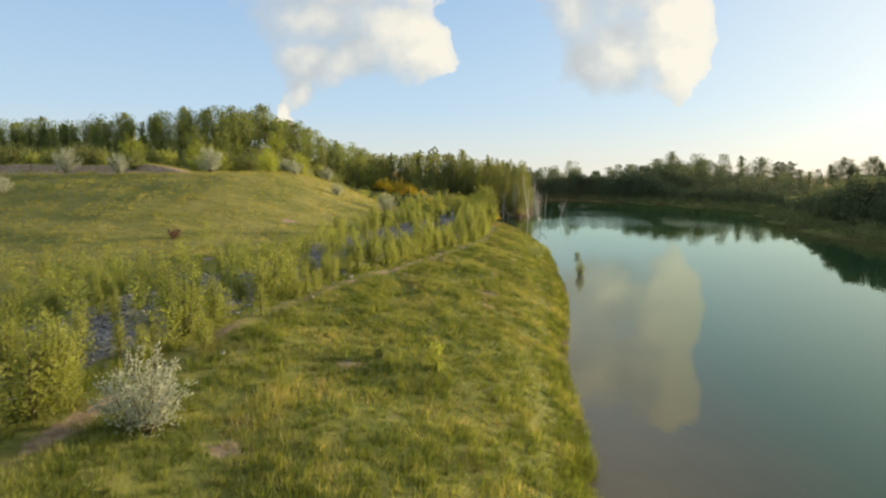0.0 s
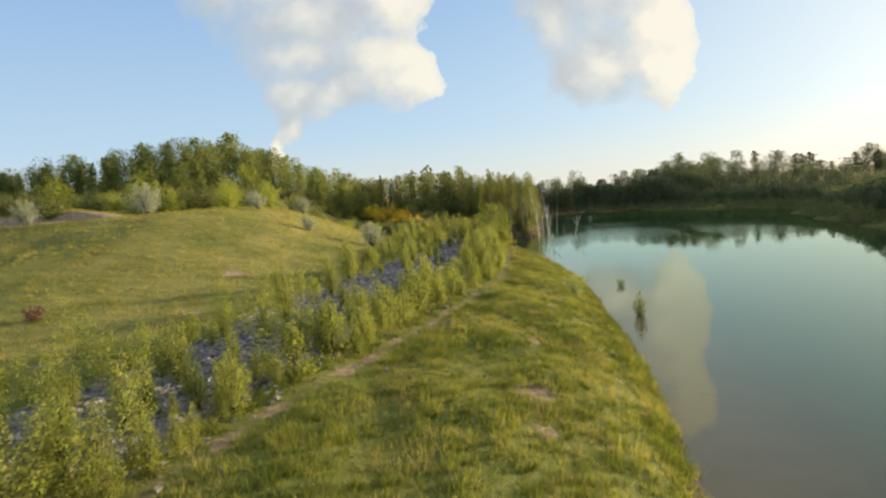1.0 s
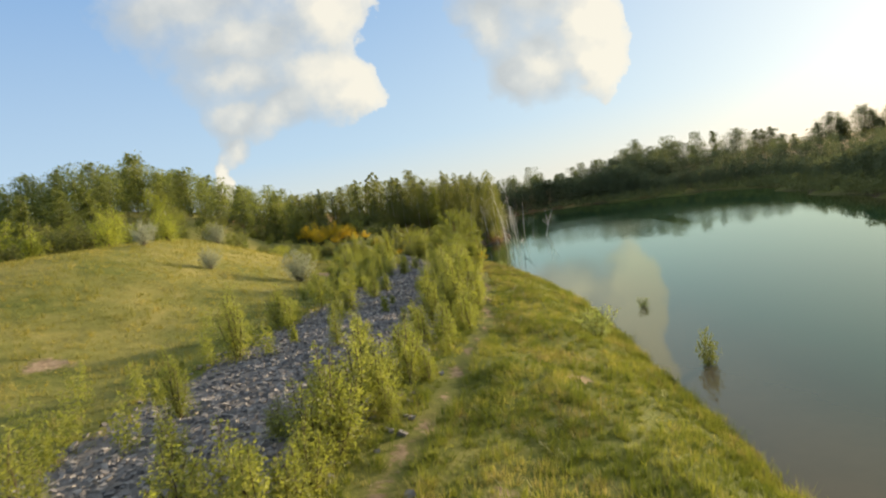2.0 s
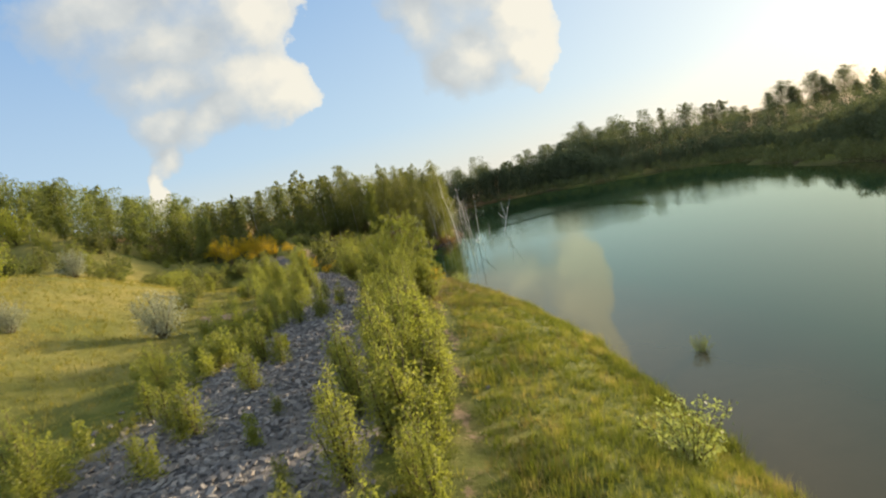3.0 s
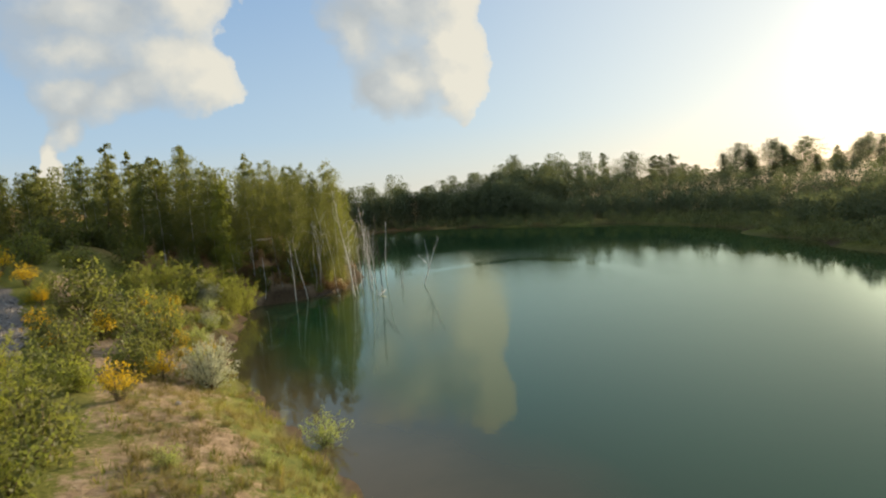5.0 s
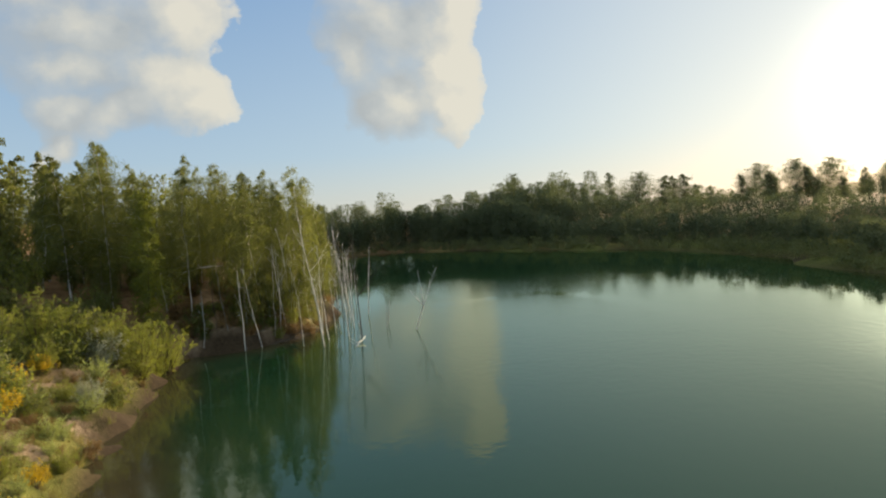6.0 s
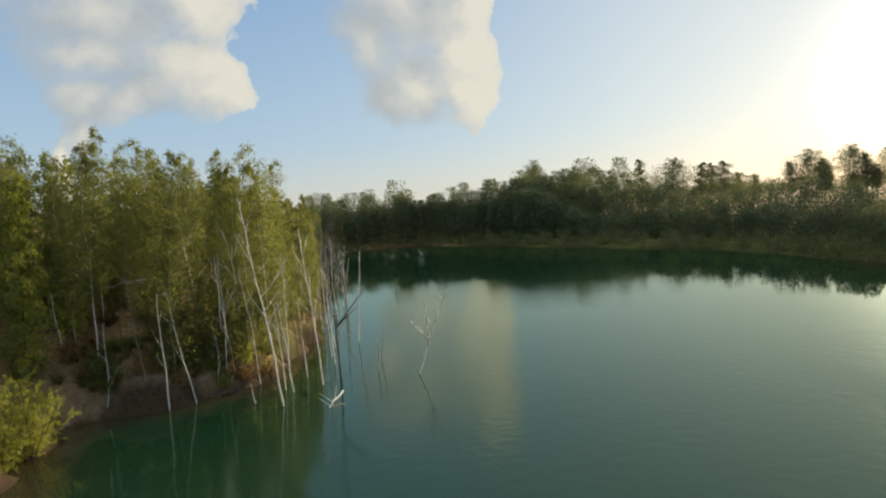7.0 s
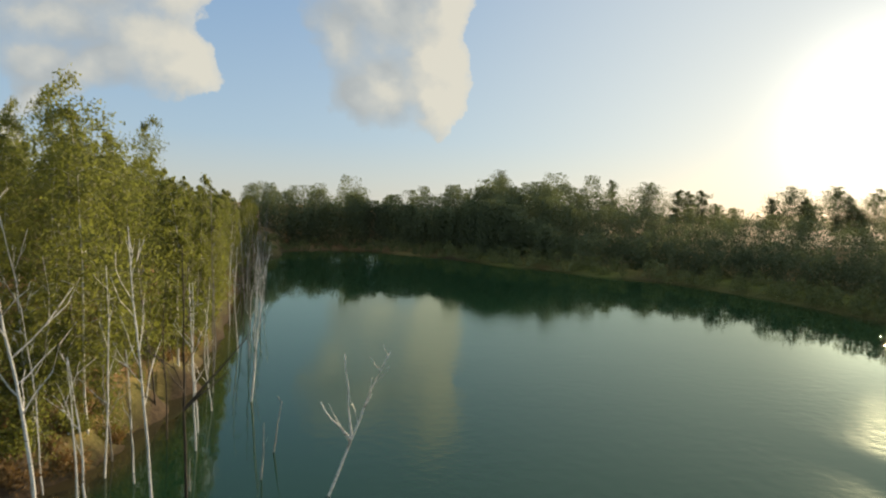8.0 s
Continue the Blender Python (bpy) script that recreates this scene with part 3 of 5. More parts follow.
def on_ground(x, y, sink=0.03):
    return float(height(np.array([x]), np.array([y]))[0]) - sink


def stand(ob, x, y, turn=0.0, size=1.0, tilt=0.0, first=False, wide=None, sink=0.03, z=None):
    """Puts a model (or a copy of it) on the ground."""
    m = pose(x, y, on_ground(x, y, sink) if z is None else z, tilt, 0, turn) @ Matrix.Diagonal((size * (wide or 1), size * (wide or 1), size, 1))
    if first:
        ob.matrix_basis = m
        return ob
    return copy_thing(ob, m)


class Stock:
    """Models of one kind: the first use of each places the model itself, later ones copy it."""

    def __init__(self, models, group, seed, exact=False):
        self.models, self.used, self.rng, self.exact = models, set(), random.Random(seed), exact
        for m in models:
            tagged(m, group=group)

    def place(self, x, y, size=1.0, wide=None, tilt=0.0, which=None, sink=0.03, z=None, label=""):
        n = self.rng.randrange(len(self.models)) if which is None else which
        first = n not in self.used
        self.used.add(n)
        if self.exact and not first:
            # copies inherit the model's own scale: take it out again
            own = self.models[n].scale
            size, wide = size / own.z, (wide or 1) * own.z / own.x
        ob = stand(self.models[n], x, y, self.rng.uniform(0, 360), size, tilt, first, wide, sink, z)
        return tagged(ob, label)


birches = Stock([tree_model("birch_tree", "slender birch tree with pale trunk and fresh green crown", "tree", 10 + k, BIRCH, LEAF_BIRCH,
                            tall=10.0, count=5200, leaf=0.19, thin=0.42, hang=1.4, base=b, spread_to=s, limbs=34, droop=0.9, fill=0.9, cone=0.7, thick=0.005)
                 for k, (b, s) in enumerate([(0.12, 0.095), (0.17, 0.105), (0.10, 0.085), (0.2, 0.10)])], "birch grove on the shore", 1, exact=True)
front_birches = Stock([tree_model("birch_tree", "thin birch at the water's edge with a pale bare stem", "tree", 15 + k, BARK if k == 1 else BIRCH, LEAF_BIRCH,
                                  tall=10.0, count=c, leaf=0.11, thin=0.46, hang=1.2, base=b, spread_to=s, limbs=34, droop=0.9, fill=0.95, cone=0.5, thick=0.0031)
                       for k, (b, s, c) in enumerate([(0.18, 0.10, 8800), (0.12, 0.115, 10000), (0.27, 0.085, 7200)])], "birch grove on the shore", 23, exact=True)
inner = Stock([tree_model("birch_tree", "birch tree deep in the grove with dense crown", "tree", 20 + k, BIRCH if k < 2 else BARK, LEAF_BIRCH if k else LEAF_DARK,
                          tall=10.0, count=3000, leaf=0.25, thin=0.44, hang=1.4, base=b, spread_to=s, limbs=24, droop=0.7, fill=1.0, cone=0.8)
               for k, (b, s) in enumerate([(0.05, 0.105), (0.10, 0.12), (0.06, 0.10)])], "birch grove on the shore", 13, exact=True)
hill_trees = Stock([tree_model("woodland_tree", "leafy woodland tree on the hilltop edge", "tree", 30 + k, BARK if k > 1 else BIRCH, (LEAF_HILL, LEAF_HILL, LEAF_DARK, LEAF_WILLOW)[k],
                               tall=9.0, count=4200, leaf=0.235, thin=0.45, hang=1.0, base=b, spread_to=s, limbs=26, droop=0.55, fill=1.3, cone=0.6)
                    for k, (b, s) in enumerate([(0.16, 0.10), (0.10, 0.11), (0.06, 0.15), (0.03, 0.18)])], "trees on the hill", 2)
hill_back = Stock([tree_model("woodland_tree", "tall tree standing further back in the hilltop wood", "tree", 35 + k, BARK, (LEAF_HILL, LEAF_DARK)[k],
                              tall=9.0, count=2000, leaf=0.32, thin=0.45, hang=1.0, base=0.2, spread_to=0.12, limbs=20, droop=0.5, fill=1.45)
                   for k in range(2)], "trees on the hill", 22)
saplings = Stock([shrub_model("birch_sapling", "young bright green birch sapling with thin upright stems", "shrub", 50 + k, LEAF_WILLOW,
                              tall=1.8, wide=wd, stems=n, count=c, leaf=0.056, loose=0.07)
                  for k, (wd, n, c) in enumerate([(0.5, 6, 1700), (0.75, 8, 2100), (0.4, 5, 1400), (0.85, 9, 2200)])], "saplings along the gravel", 3)
tall_saplings = Stock([shrub_model("birch_sapling", "tall young birch with many small fresh leaves", "shrub", 60 + k, LEAF_WILLOW, tall=2.6, wide=wd, stems=n, count=4600, leaf=0.058, loose=0.065)
                       for k, (wd, n) in enumerate([(0.8, 7), (1.1, 10)])], "saplings along the gravel", 15)
scrub = Stock([shrub_model("brown_scrub", "withered brown scrub on the eroded bank", "shrub", 85 + k, BROWN_LEAF, tall=1.0, wide=1.5, stems=12, count=440, leaf=0.135, thin=0.42, loose=0.12)
               for k in range(2)], "brown scrub", 16)
bushes = Stock([shrub_model("green_bush", "dense rounded green bush", "shrub", 70 + k, m, tall=2.0, wide=2.4, stems=10, count=900, leaf=0.15, loose=0.11)
                for k, m in enumerate([LEAF_BIRCH, LEAF_DARK, LEAF_WILLOW])], "bushes at the wood's edge", 4)
silver = Stock([shrub_model("silver_bush", "silvery grey-green bush with narrow pale leaves", "shrub", 80 + k, LEAF_SILVER, tall=1.6, wide=1.9, stems=20, count=3400, leaf=0.085, thin=0.32,
                            loose=0.075, low=0.2) for k in range(2)], "silver bushes", 5)

rng = random.Random(7)

# grove on the headland: a dense edge along the water, wider spacing inland
spots = []
for _ in range(6000):
    x, y = rng.uniform(-34, 24), rng.uniform(113.5, 190)
    d = float(shore_distance(np.array([x]), np.array([y]))[0])
    if d < 0.3 or (y + 0.2 * x < 115.5 and d > 2.5):
        continue
    gap = 1.9 if d < 8 else (2.3 if d < 18 else 2.9)
    if all((x - a) ** 2 + (y - b) ** 2 > gap * gap for a, b in spots):
        spots.append((x, y))
for x, y in spots:
    d = float(shore_distance(np.array([x]), np.array([y]))[0])
    if d > 26 or (d > 9 and y > 142):
        continue
    far_in = float(smooth(d, 2, 14))
    top = float(np.interp(x, [-15, -10, -6, -4, -1, 2, 6, 10, 14, 16], [12.6, 12.2, 12.3, 13.2, 13.2, 12.7, 11.9, 11.1, 9.9, 9.3]))
    if y > 126:
        top = min(top, float(np.interp(x, [12, 14, 15.5, 17.5, 20], [10.6, 9.6, 9.0, 8.5, 8.1])))
    top += rng.uniform(-1.5, 0.2) - 0.5 * (x < 13)
    near_end = x > 3 and y < 124 and d < 9
    stock = front_birches if near_end else (birches if far_in < 0.75 else inner)
    stock.place(x, y, max(3.0, top + 0.6 * near_end - on_ground(x, y)) / 10.0, wide=rng.uniform(1.1, 1.45) - 0.12 * near_end - 0.25 * (y > 126 and d < 3), tilt=rng.uniform(-4, 4), sink=0.1)

alder = tree_model("alder_tree", "young pyramidal alder with bright leaves down to the ground", "tree", 29, BARK, LEAF_BUSH,
                   tall=7.4, count=9000, leaf=0.125, thin=0.6, hang=0.6, base=0.04, spread_to=0.17, limbs=40, droop=0.5, fill=0.8, cone=1.0)
stand(alder, 5.9, 113.3, first=True)
undergrowth = Stock([tree_model("birch_sapling", "leafy young birch under the edge of the grove", "tree", 40 + k, BIRCH, LEAF_BIRCH,
                                tall=4.0, count=3600, leaf=0.12, thin=0.46, hang=1.0, base=0.05, spread_to=0.2, limbs=26, droop=0.8, fill=1.0, cone=0.7)
                     for k in range(2)], "birch grove on the shore", 24)
for _ in range(70):
    x, y = rng.uniform(-8, 15.5), rng.uniform(114.4, 123)
    d = float(shore_distance(np.array([x]), np.array([y]))[0])
    if 3 < d < 10:
        undergrowth.place(x, y, rng.uniform(0.5, 1.25) * (0.6 + 0.4 * float(smooth(d, 1, 5))), wide=rng.uniform(0.85, 1.2))

for x, y, size in ((10.3, 114.4, 0.7), (11.2, 114.7, 0.8), (12.1, 115.0, 0.9), (12.9, 115.2, 0.75), (13.6, 115.8, 0.9), (14.2, 116.6, 0.8), (14.8, 118.2, 0.95), (11.7, 116.2, 1.1), (13.1, 117.2, 1.2), (8.3, 114.2, 0.45), (14.9, 120.2, 1.0)):
    undergrowth.place(x, y, size, wide=rng.uniform(0.9, 1.2))

# trees along the hilltop: a dense edge of even height, highest where the hill is highest, sinking to brush on its flank


def hill_edge(x):
    return 69 - 0.10 * (x + 30) + 1.7 * max(0.0, min(x + 30, 18))


spots = []
for _ in range(8000):
    x = rng.uniform(-96, -11)
    back = 20 * (1 - float(smooth(x, -27, -16))) + 8.5 * float(smooth(x, -24, -15))
    y = hill_edge(x) + 2 + back + 34 * rng.random() ** 1.2
    if y < 140 and all((x - a) ** 2 + (y - b) ** 2 > (9 if y < hill_edge(x) + back + 12 else 18) for a, b in spots):
        spots.append((x, y))
for x, y in spots[:225]:
    if x > -29 and y < 105.5:
        continue
    flank = float(smooth(x, -27, -13))
    top = float(np.interp(x, [-95, -62, -35, -27, -17, -11], [17.2, 17.9, 20.4, 18.6, 13.6, 11.7])) - 0.08 * max(0.0, 108 - y)
    tall = max(3.0, top - on_ground(x, y)) * rng.uniform(0.85, 1.08)
    if y > hill_edge(x) + 20 * (1 - float(smooth(x, -27, -16))) + 15:
        hill_back.place(x, y, tall / 9.0, wide=rng.uniform(1.0, 1.3))
        continue
    hill_trees.place(x, y, tall / 9.0, wide=rng.uniform(1.15, 1.55) + 0.3 * flank,
                     which=rng.choice([0, 0, 1, 1, 2]) if flank < 0.4 else rng.choice([2, 3, 3]))
for n in set(range(4)) - hill_trees.used:
    hill_trees.place(-23.0 + 3 * n, 110.0 + n, 0.6, which=n)


def woods_mesh(name, trees, mat, seed, clumps=480, leaf=0.34):
    """Many far trees as one mesh of leaf clumps on rounded crowns."""
    r = np.random.RandomState(seed)
    heap = Heap()
    for x, y, z, tall, wide, edge_d in trees:
        n = int(clumps * (0.2 + tall * wide / 10) * (1.3 if edge_d < 16 else 0.75))
        lobes = r.randint(4, 8)
        ang, mid = r.uniform(0, 6.28, lobes), r.uniform(0.25, 0.92, lobes)
        lobe = r.randint(0, lobes, n)
        f = np.clip(mid[lobe] + r.normal(0, 0.15, n), 0.02, 1.0)
        f = np.where(f > 0.97, 0.97 - r.exponential(0.10, n), f)
        f[: n // 2] = r.uniform(0.0, 0.96, n // 2)
        radius = wide * np.sin(np.pi * (0.25 + 0.66 * f)) ** 0.6 * np.sqrt(r.uniform(0.05, 1, n))
        a = ang[lobe] + r.normal(0, 0.75, n)
        place = np.column_stack([x + np.cos(a) * radius, y + np.sin(a) * radius, z + tall * f])
        size = leaf * (0.6 + tall / 20)
        leaves(heap, r, place, size, size * 0.5, 0.8)
    return heap.mesh(name, mat)


far = []
BANK = LINE[29:-1]
way = np.gradient(BANK, axis=0)
INLAND = np.column_stack([-way[:, 1], way[:, 0]]) / np.linalg.norm(way, axis=1)[:, None]
along = np.concatenate([[0], np.cumsum(np.linalg.norm(np.diff(BANK, axis=0), axis=1))])


def back_from_shore(s, off):
    """A point off metres inland of the far shore, s metres along it."""
    p = [np.interp(s, along, BANK[:, c]) + off * np.interp(s, along, INLAND[:, c]) for c in (0, 1)]
    return float(p[0]), float(p[1])


for off, gap in ((0.5, 1.5), (1.6, 1.6), (2.8, 1.7), (4.2, 1.9), (5.4, 1.4), (6.5, 1.7), (7.6, 1.5), (9, 2.1), (12, 2.2), (15.5, 2.3), (19, 2.3), (23, 2.4), (27, 2.4), (31, 2.4), (36, 2.6), (42, 2.8), (50, 3.2)):
    for s in np.arange(0, along[-2], gap):
        x, y = back_from_shore(s + rng.uniform(-0.6, 0.6), off + rng.uniform(-0.8, 0.8) * min(1.0, off / 4))
        d = float(shore_distance(np.array([x]), np.array([y]))[0])
        if d < 0.15 or x < 22 or (off < 6 and rng.random() < 0.25):
            continue
        rise = float(smooth(y - 0.6 * (x - 60), 163, 190))
        swing = 1.0 + 0.5 * float(waves(x, y, 0.15, 8))
        near = 1 - float(smooth(y, 88, 116))
        if off < 5:
            tall = 0.7 + 1.3 * rng.random()
        elif off < 14:
            tall = (1.9 + 2.2 * rng.random() + 3.6 * rise) * swing + near * (1.6 + 1.8 * rng.random()) * min(1.0, (off - 4) / 4)
        else:
            tall = (2.9 + 3.0 * rng.random() ** 1.8 + 4.6 * rise) * swing + 1.4 * near
        tall *= 0.72 + 0.28 * float(smooth(x, 27, 42))
        far.append((x, y, on_ground(x, y, 0.2), tall, tall * rng.uniform(0.15, 0.26) + 0.45 + 0.012 * off, off))
for k in range(150):
    a, r0 = radians(22 + 58 * k / 150), rng.uniform(215, 260)
    far.append((15 + r0 * math.sin(a), 80 + r0 * math.cos(a), 3.0, rng.uniform(4.2, 5.4), rng.uniform(2.0, 3.0), 60))
deep, behind = [], []
for k in range(170):
    x = rng.uniform(-100, -14)
    y = hill_edge(x) + 12 + 20 * (1 - float(smooth(x, -27, -16))) + rng.uniform(0, 30)
    top = float(np.interp(x, [-95, -62, -35, -27, -17, -11], [16.8, 17.4, 19.6, 17.8, 14.0, 12.2])) - 0.08 * max(0.0, 108 - y)
    z = on_ground(x, y, 0.2)
    deep.append((x, y, z, max(2.5, top - z) * rng.uniform(0.82, 1.0), rng.uniform(1.4, 2.2), 0))
for k in range(90):
    x, y = rng.uniform(-22, 11), rng.uniform(122, 150)
    if float(shore_distance(np.array([x]), np.array([y]))[0]) > 7:
        top = float(np.interp(x, [-22, -10, -4, 2, 6, 11], [12.6, 12.4, 13.0, 12.4, 11.2, 10.2]))
        z = on_ground(x, y, 0.2)
        behind.append((x, y, z, (top - z) * rng.uniform(0.82, 1.0), rng.uniform(1.3, 1.9), 0))
tagged(new("grove_woods", woods_mesh("grove_woods", behind, LEAF_BIRCH, 10, 330, 0.27)), "dense depth of the birch grove behind its edge", "woods", kind="stuff")
tagged(new("hill_woods", woods_mesh("hill_woods", deep, LEAF_HILL, 9, 330, 0.28)), "dense depth of the birch wood on the hill", "woods", kind="stuff")
strip = [t for t in far if t[3] < 2.05]
far = [t for t in far if t[3] >= 2.05]
tagged(new("shore_scrub", woods_mesh("shore_scrub", strip, LEAF_SHORE, 6, 420, 0.36)), "pale grey-green scrub along the far shore", "scrub", kind="stuff")
tagged(new("far_woods", woods_mesh("far_woods", far, LEAF_FAR, 5, 610)), "dense mixed wood and scrub beyond the lake", "woods", kind="stuff")


# ---- dead birches standing in the water ----
def dead_birch(name, label, base, top, thick, seed, branches=8, bark=BIRCH, long=0.28, low=0.35, group="dead birches in the water", fork=None):
    """A bare leaning trunk with broken-off branches; base and top in metres, the root below the water."""
    r = np.random.RandomState(seed)
    a, b = np.array(base, float), np.array(top, float)
    ob = thing(name, label, "dead tree", group)
    f = np.linspace(0, 1, 9)
    bend = np.cumsum(r.normal(0, 0.006, (9, 3)), 0) * np.linalg.norm(b - a)
    line = (b - a) * f[:, None] + bend * np.sin(f * np.pi)[:, None]
    line[0] -= (b - a) / np.linalg.norm(b - a) * 1.0
    heap = Heap()
    tube(heap, line, 0.47 * thick * (1 - 0.82 * f) + 0.004, 7)
    part("trunk", heap.mesh("trunk", bark, True), ob)
    length = np.linalg.norm(b - a)
    for n in range(branches):
        at = low + (0.97 - low) * (n + r.uniform(0, 1)) / branches
        start = np.array([np.interp(at, f, line[:, c]) for c in range(3)])
        turn = r.uniform(0, 6.28)
        out = np.array([np.cos(turn), np.sin(turn), r.uniform(0.9, 2.0)])
        out /= np.linalg.norm(out)
        s = np.linspace(0, 1, 5)[:, None]
        reach = length * long * (1.15 - at) * r.uniform(0.5, 1.3) + 0.15
        limb = start + out * reach * s + r.normal(0, 0.035 * reach, (5, 3)) * s + np.array([0, 0, 0.15]) * reach * s * s
        heap = Heap()
        tube(heap, limb, thick * 0.20 * (1.1 - at * 0.7) * np.linspace(1, 0.2, 5) + 0.003, 4)
        if r.rand() < 0.6:
            twist = limb[2] + (out + r.normal(0, 0.5, 3)) * reach * 0.4 * s
            tube(heap, twist, thick * 0.16 * np.linspace(1, 0.3, 5) + 0.003, 3)
        part("branch", heap.mesh("branch", bark, True), ob)
    for to in fork or ():
        s = np.linspace(0, 1, 6)[:, None]
        start = line[3]
        end = np.array(to, float) - a
        limb = start + (end - start) * s + r.normal(0, 0.05, (6, 3)) * s
        heap = Heap()
        tube(heap, limb, thick * 0.40 * np.linspace(1, 0.25, 6) + 0.004, 5)
        part("branch", heap.mesh("branch", bark, True), ob)
    ob.location = a
    return ob


LEANING = "bare white birch trunk leaning out of the water"
SNAG = "broken bare birch snag standing in the lake"
dead_birch("dead_birch", LEANING, (14.7, 111.4, 0), (13.7, 111.2, 7.8), 0.085, 1, 14, long=0.24)
dead_birch("dead_birch", LEANING, (16.4, 113.6, 0), (15.9, 113.6, 6.5), 0.070, 2, 10)
dead_birch("dead_birch", "dark bare tree forking above the water", (17.15, 113.4, 0), (17.0, 113.8, 6.0), 0.075, 3, 7, BARK, fork=[(18.4, 113.0, 4.0), (18.0, 113.2, 3.2)])
dead_birch("dead_birch", SNAG, (19.1, 121.3, 0), (19.5, 121.2, 4.9), 0.075, 4, 4, long=0.12)
dead_birch("dead_birch", "bare grey tree with forked crooked branches in the lake", (20.4, 113.1, 0), (21.75, 112.7, 3.6), 0.070, 5, 7, BIRCH, fork=[(20.7, 113.0, 3.5), (20.1, 113.0, 2.3)], long=0.22)
dead_birch("dead_birch", SNAG, (19.4, 116.3, 0), (19.6, 116.3, 1.5), 0.045, 6, 1, DEADWOOD)
dead_birch("dead_birch", SNAG, (18.9, 114.5, 0), (18.95, 114.5, 1.5), 0.040, 7, 1, DEADWOOD)
dead_birch("dead_birch", LEANING, (10.6, 112.9, 0), (10.5, 112.8, 4.2), 0.060, 8, 4)
dead_birch("dead_birch", LEANING, (12.1, 116.6, 0.2), (11.1, 116.5, 7.4), 0.075, 9, 8)
dead_birch("dead_birch", SNAG, (14.9, 113.6, 0), (14.7, 113.6, 3.6), 0.050, 10, 3)
dead_birch("dead_birch", LEANING, (11.5, 113.5, 0), (10.8, 113.3, 4.5), 0.055, 11, 4)
dead_birch("dead_birch", LEANING, (15.2, 113.1, 0), (14.8, 113.1, 3.7), 0.055, 12, 4)
dead_birch("dead_birch", SNAG, (15.9, 115.1, 0), (15.7, 115.1, 3.4), 0.045, 13, 2)
dead_birch("dead_birch", SNAG, (17.3, 117.0, 0), (17.1, 117.0, 4.8), 0.060, 14, 5)
dead_birch("dead_birch", SNAG, (13.7, 112.2, 0), (13.6, 112.2, 0.8), 0.035, 15, 0)
dead_birch("dead_birch", SNAG, (17.2, 114.3, 0), (17.2, 114.3, 0.8), 0.040, 16, 1, DEADWOOD)
dead_birch("dead_birch", SNAG, (6.6, 115.4, 1.8), (6.4, 115.3, 4.6), 0.070, 17, 0)
dead_birch("dead_birch", LEANING, (13.6, 116.0, 0.1), (12.9, 115.9, 6.6), 0.060, 18, 7)
dead_birch("dead_birch", LEANING, (13.0, 114.9, 0.1), (12.5, 114.9, 5.6), 0.050, 19, 6)


def fallen_log(label, a, b, thick, seed, bark=DEADWOOD):
    r = np.random.RandomState(seed)
    ob = thing("fallen_log", label, "log", "fallen trunks")
    s = np.linspace(0, 1, 8)[:, None]
    a, b = np.array(a, float), np.array(b, float)
    heap = Heap()
    tube(heap, (b - a) * s + r.normal(0, 0.04, (8, 3)), thick * np.linspace(1, 0.55, 8), 7)
    part("trunk", heap.mesh("trunk", bark, True), ob)
    for n in range(3):
        at = r.uniform(0.35, 0.95)
        heap = Heap()
        out = r.normal(0, 1, 3) + [0, 0, 0.8]
        tube(heap, (b - a) * at + out * 0.45 * s, thick * 0.4 * np.linspace(1, 0.2, 8), 4)
        part("branch", heap.mesh("branch", bark, True), ob)
    ob.location = a
    return ob


fallen_log("pale fallen branch lying in the shallow water", (16.0, 110.0, -0.12), (16.9, 111.3, 0.25), 0.05, 1, BIRCH)
fallen_log("broken birch trunk hanging across the grove", (7.2, 119.2, 4.3), (9.6, 119.8, 4.5), 0.06, 2, BIRCH)
fallen_log("pale bent dead trunk on the wooded hill", (-39.4, 114.2, on_ground(-39.4, 114.2, -0.25)), (-37.2, 114.6, on_ground(-37.2, 114.6, -0.9)), 0.09, 6, BIRCH)
fallen_log("dark wet log washed against the bank", (9.6, 113.3, 0.05), (11.4, 113.9, 0.3), 0.10, 3, BARK)
fallen_log("dark wet log washed against the bank", (12.0, 114.0, 0.0), (13.6, 114.3, 0.2), 0.08, 4, BARK)

# thin dead stems crowding the flooded edge further up the shore
snags = []
for k in range(5):
    snags.append(dead_birch("dead_birch", "thin bare birch stem in the flooded shore edge", (0, 0, 0), (0.25 - 0.1 * k, 0.1, 5.4 + 0.35 * k), 0.05, 40 + k, 6, long=0.2, low=0.3,
                            group="thin dead birches along the shore", bark=(BIRCH, DEADWOOD, BIRCH, BARK, DEADWOOD)[k]))
rim = random.Random(21)
for k in range(88):
    y = 116 + 66 * (k / 88) ** 1.1 + rim.uniform(-0.5, 0.5)
    x = float(np.interp(y, LINE[23:31, 1], LINE[23:31, 0])) + rim.uniform(-1.8, 2.2)
    m = pose(x, y, max(on_ground(x, y, 0.1), -0.2), rim.uniform(-5, 5), rim.uniform(-9, 5), rim.uniform(0, 360)) @ Matrix.Diagonal((1, 1, rim.uniform(0.6, 1.15), 1))
    if k < 5:
        snags[k].matrix_basis = m
    else:
        copy_thing(snags[k % 5], m)

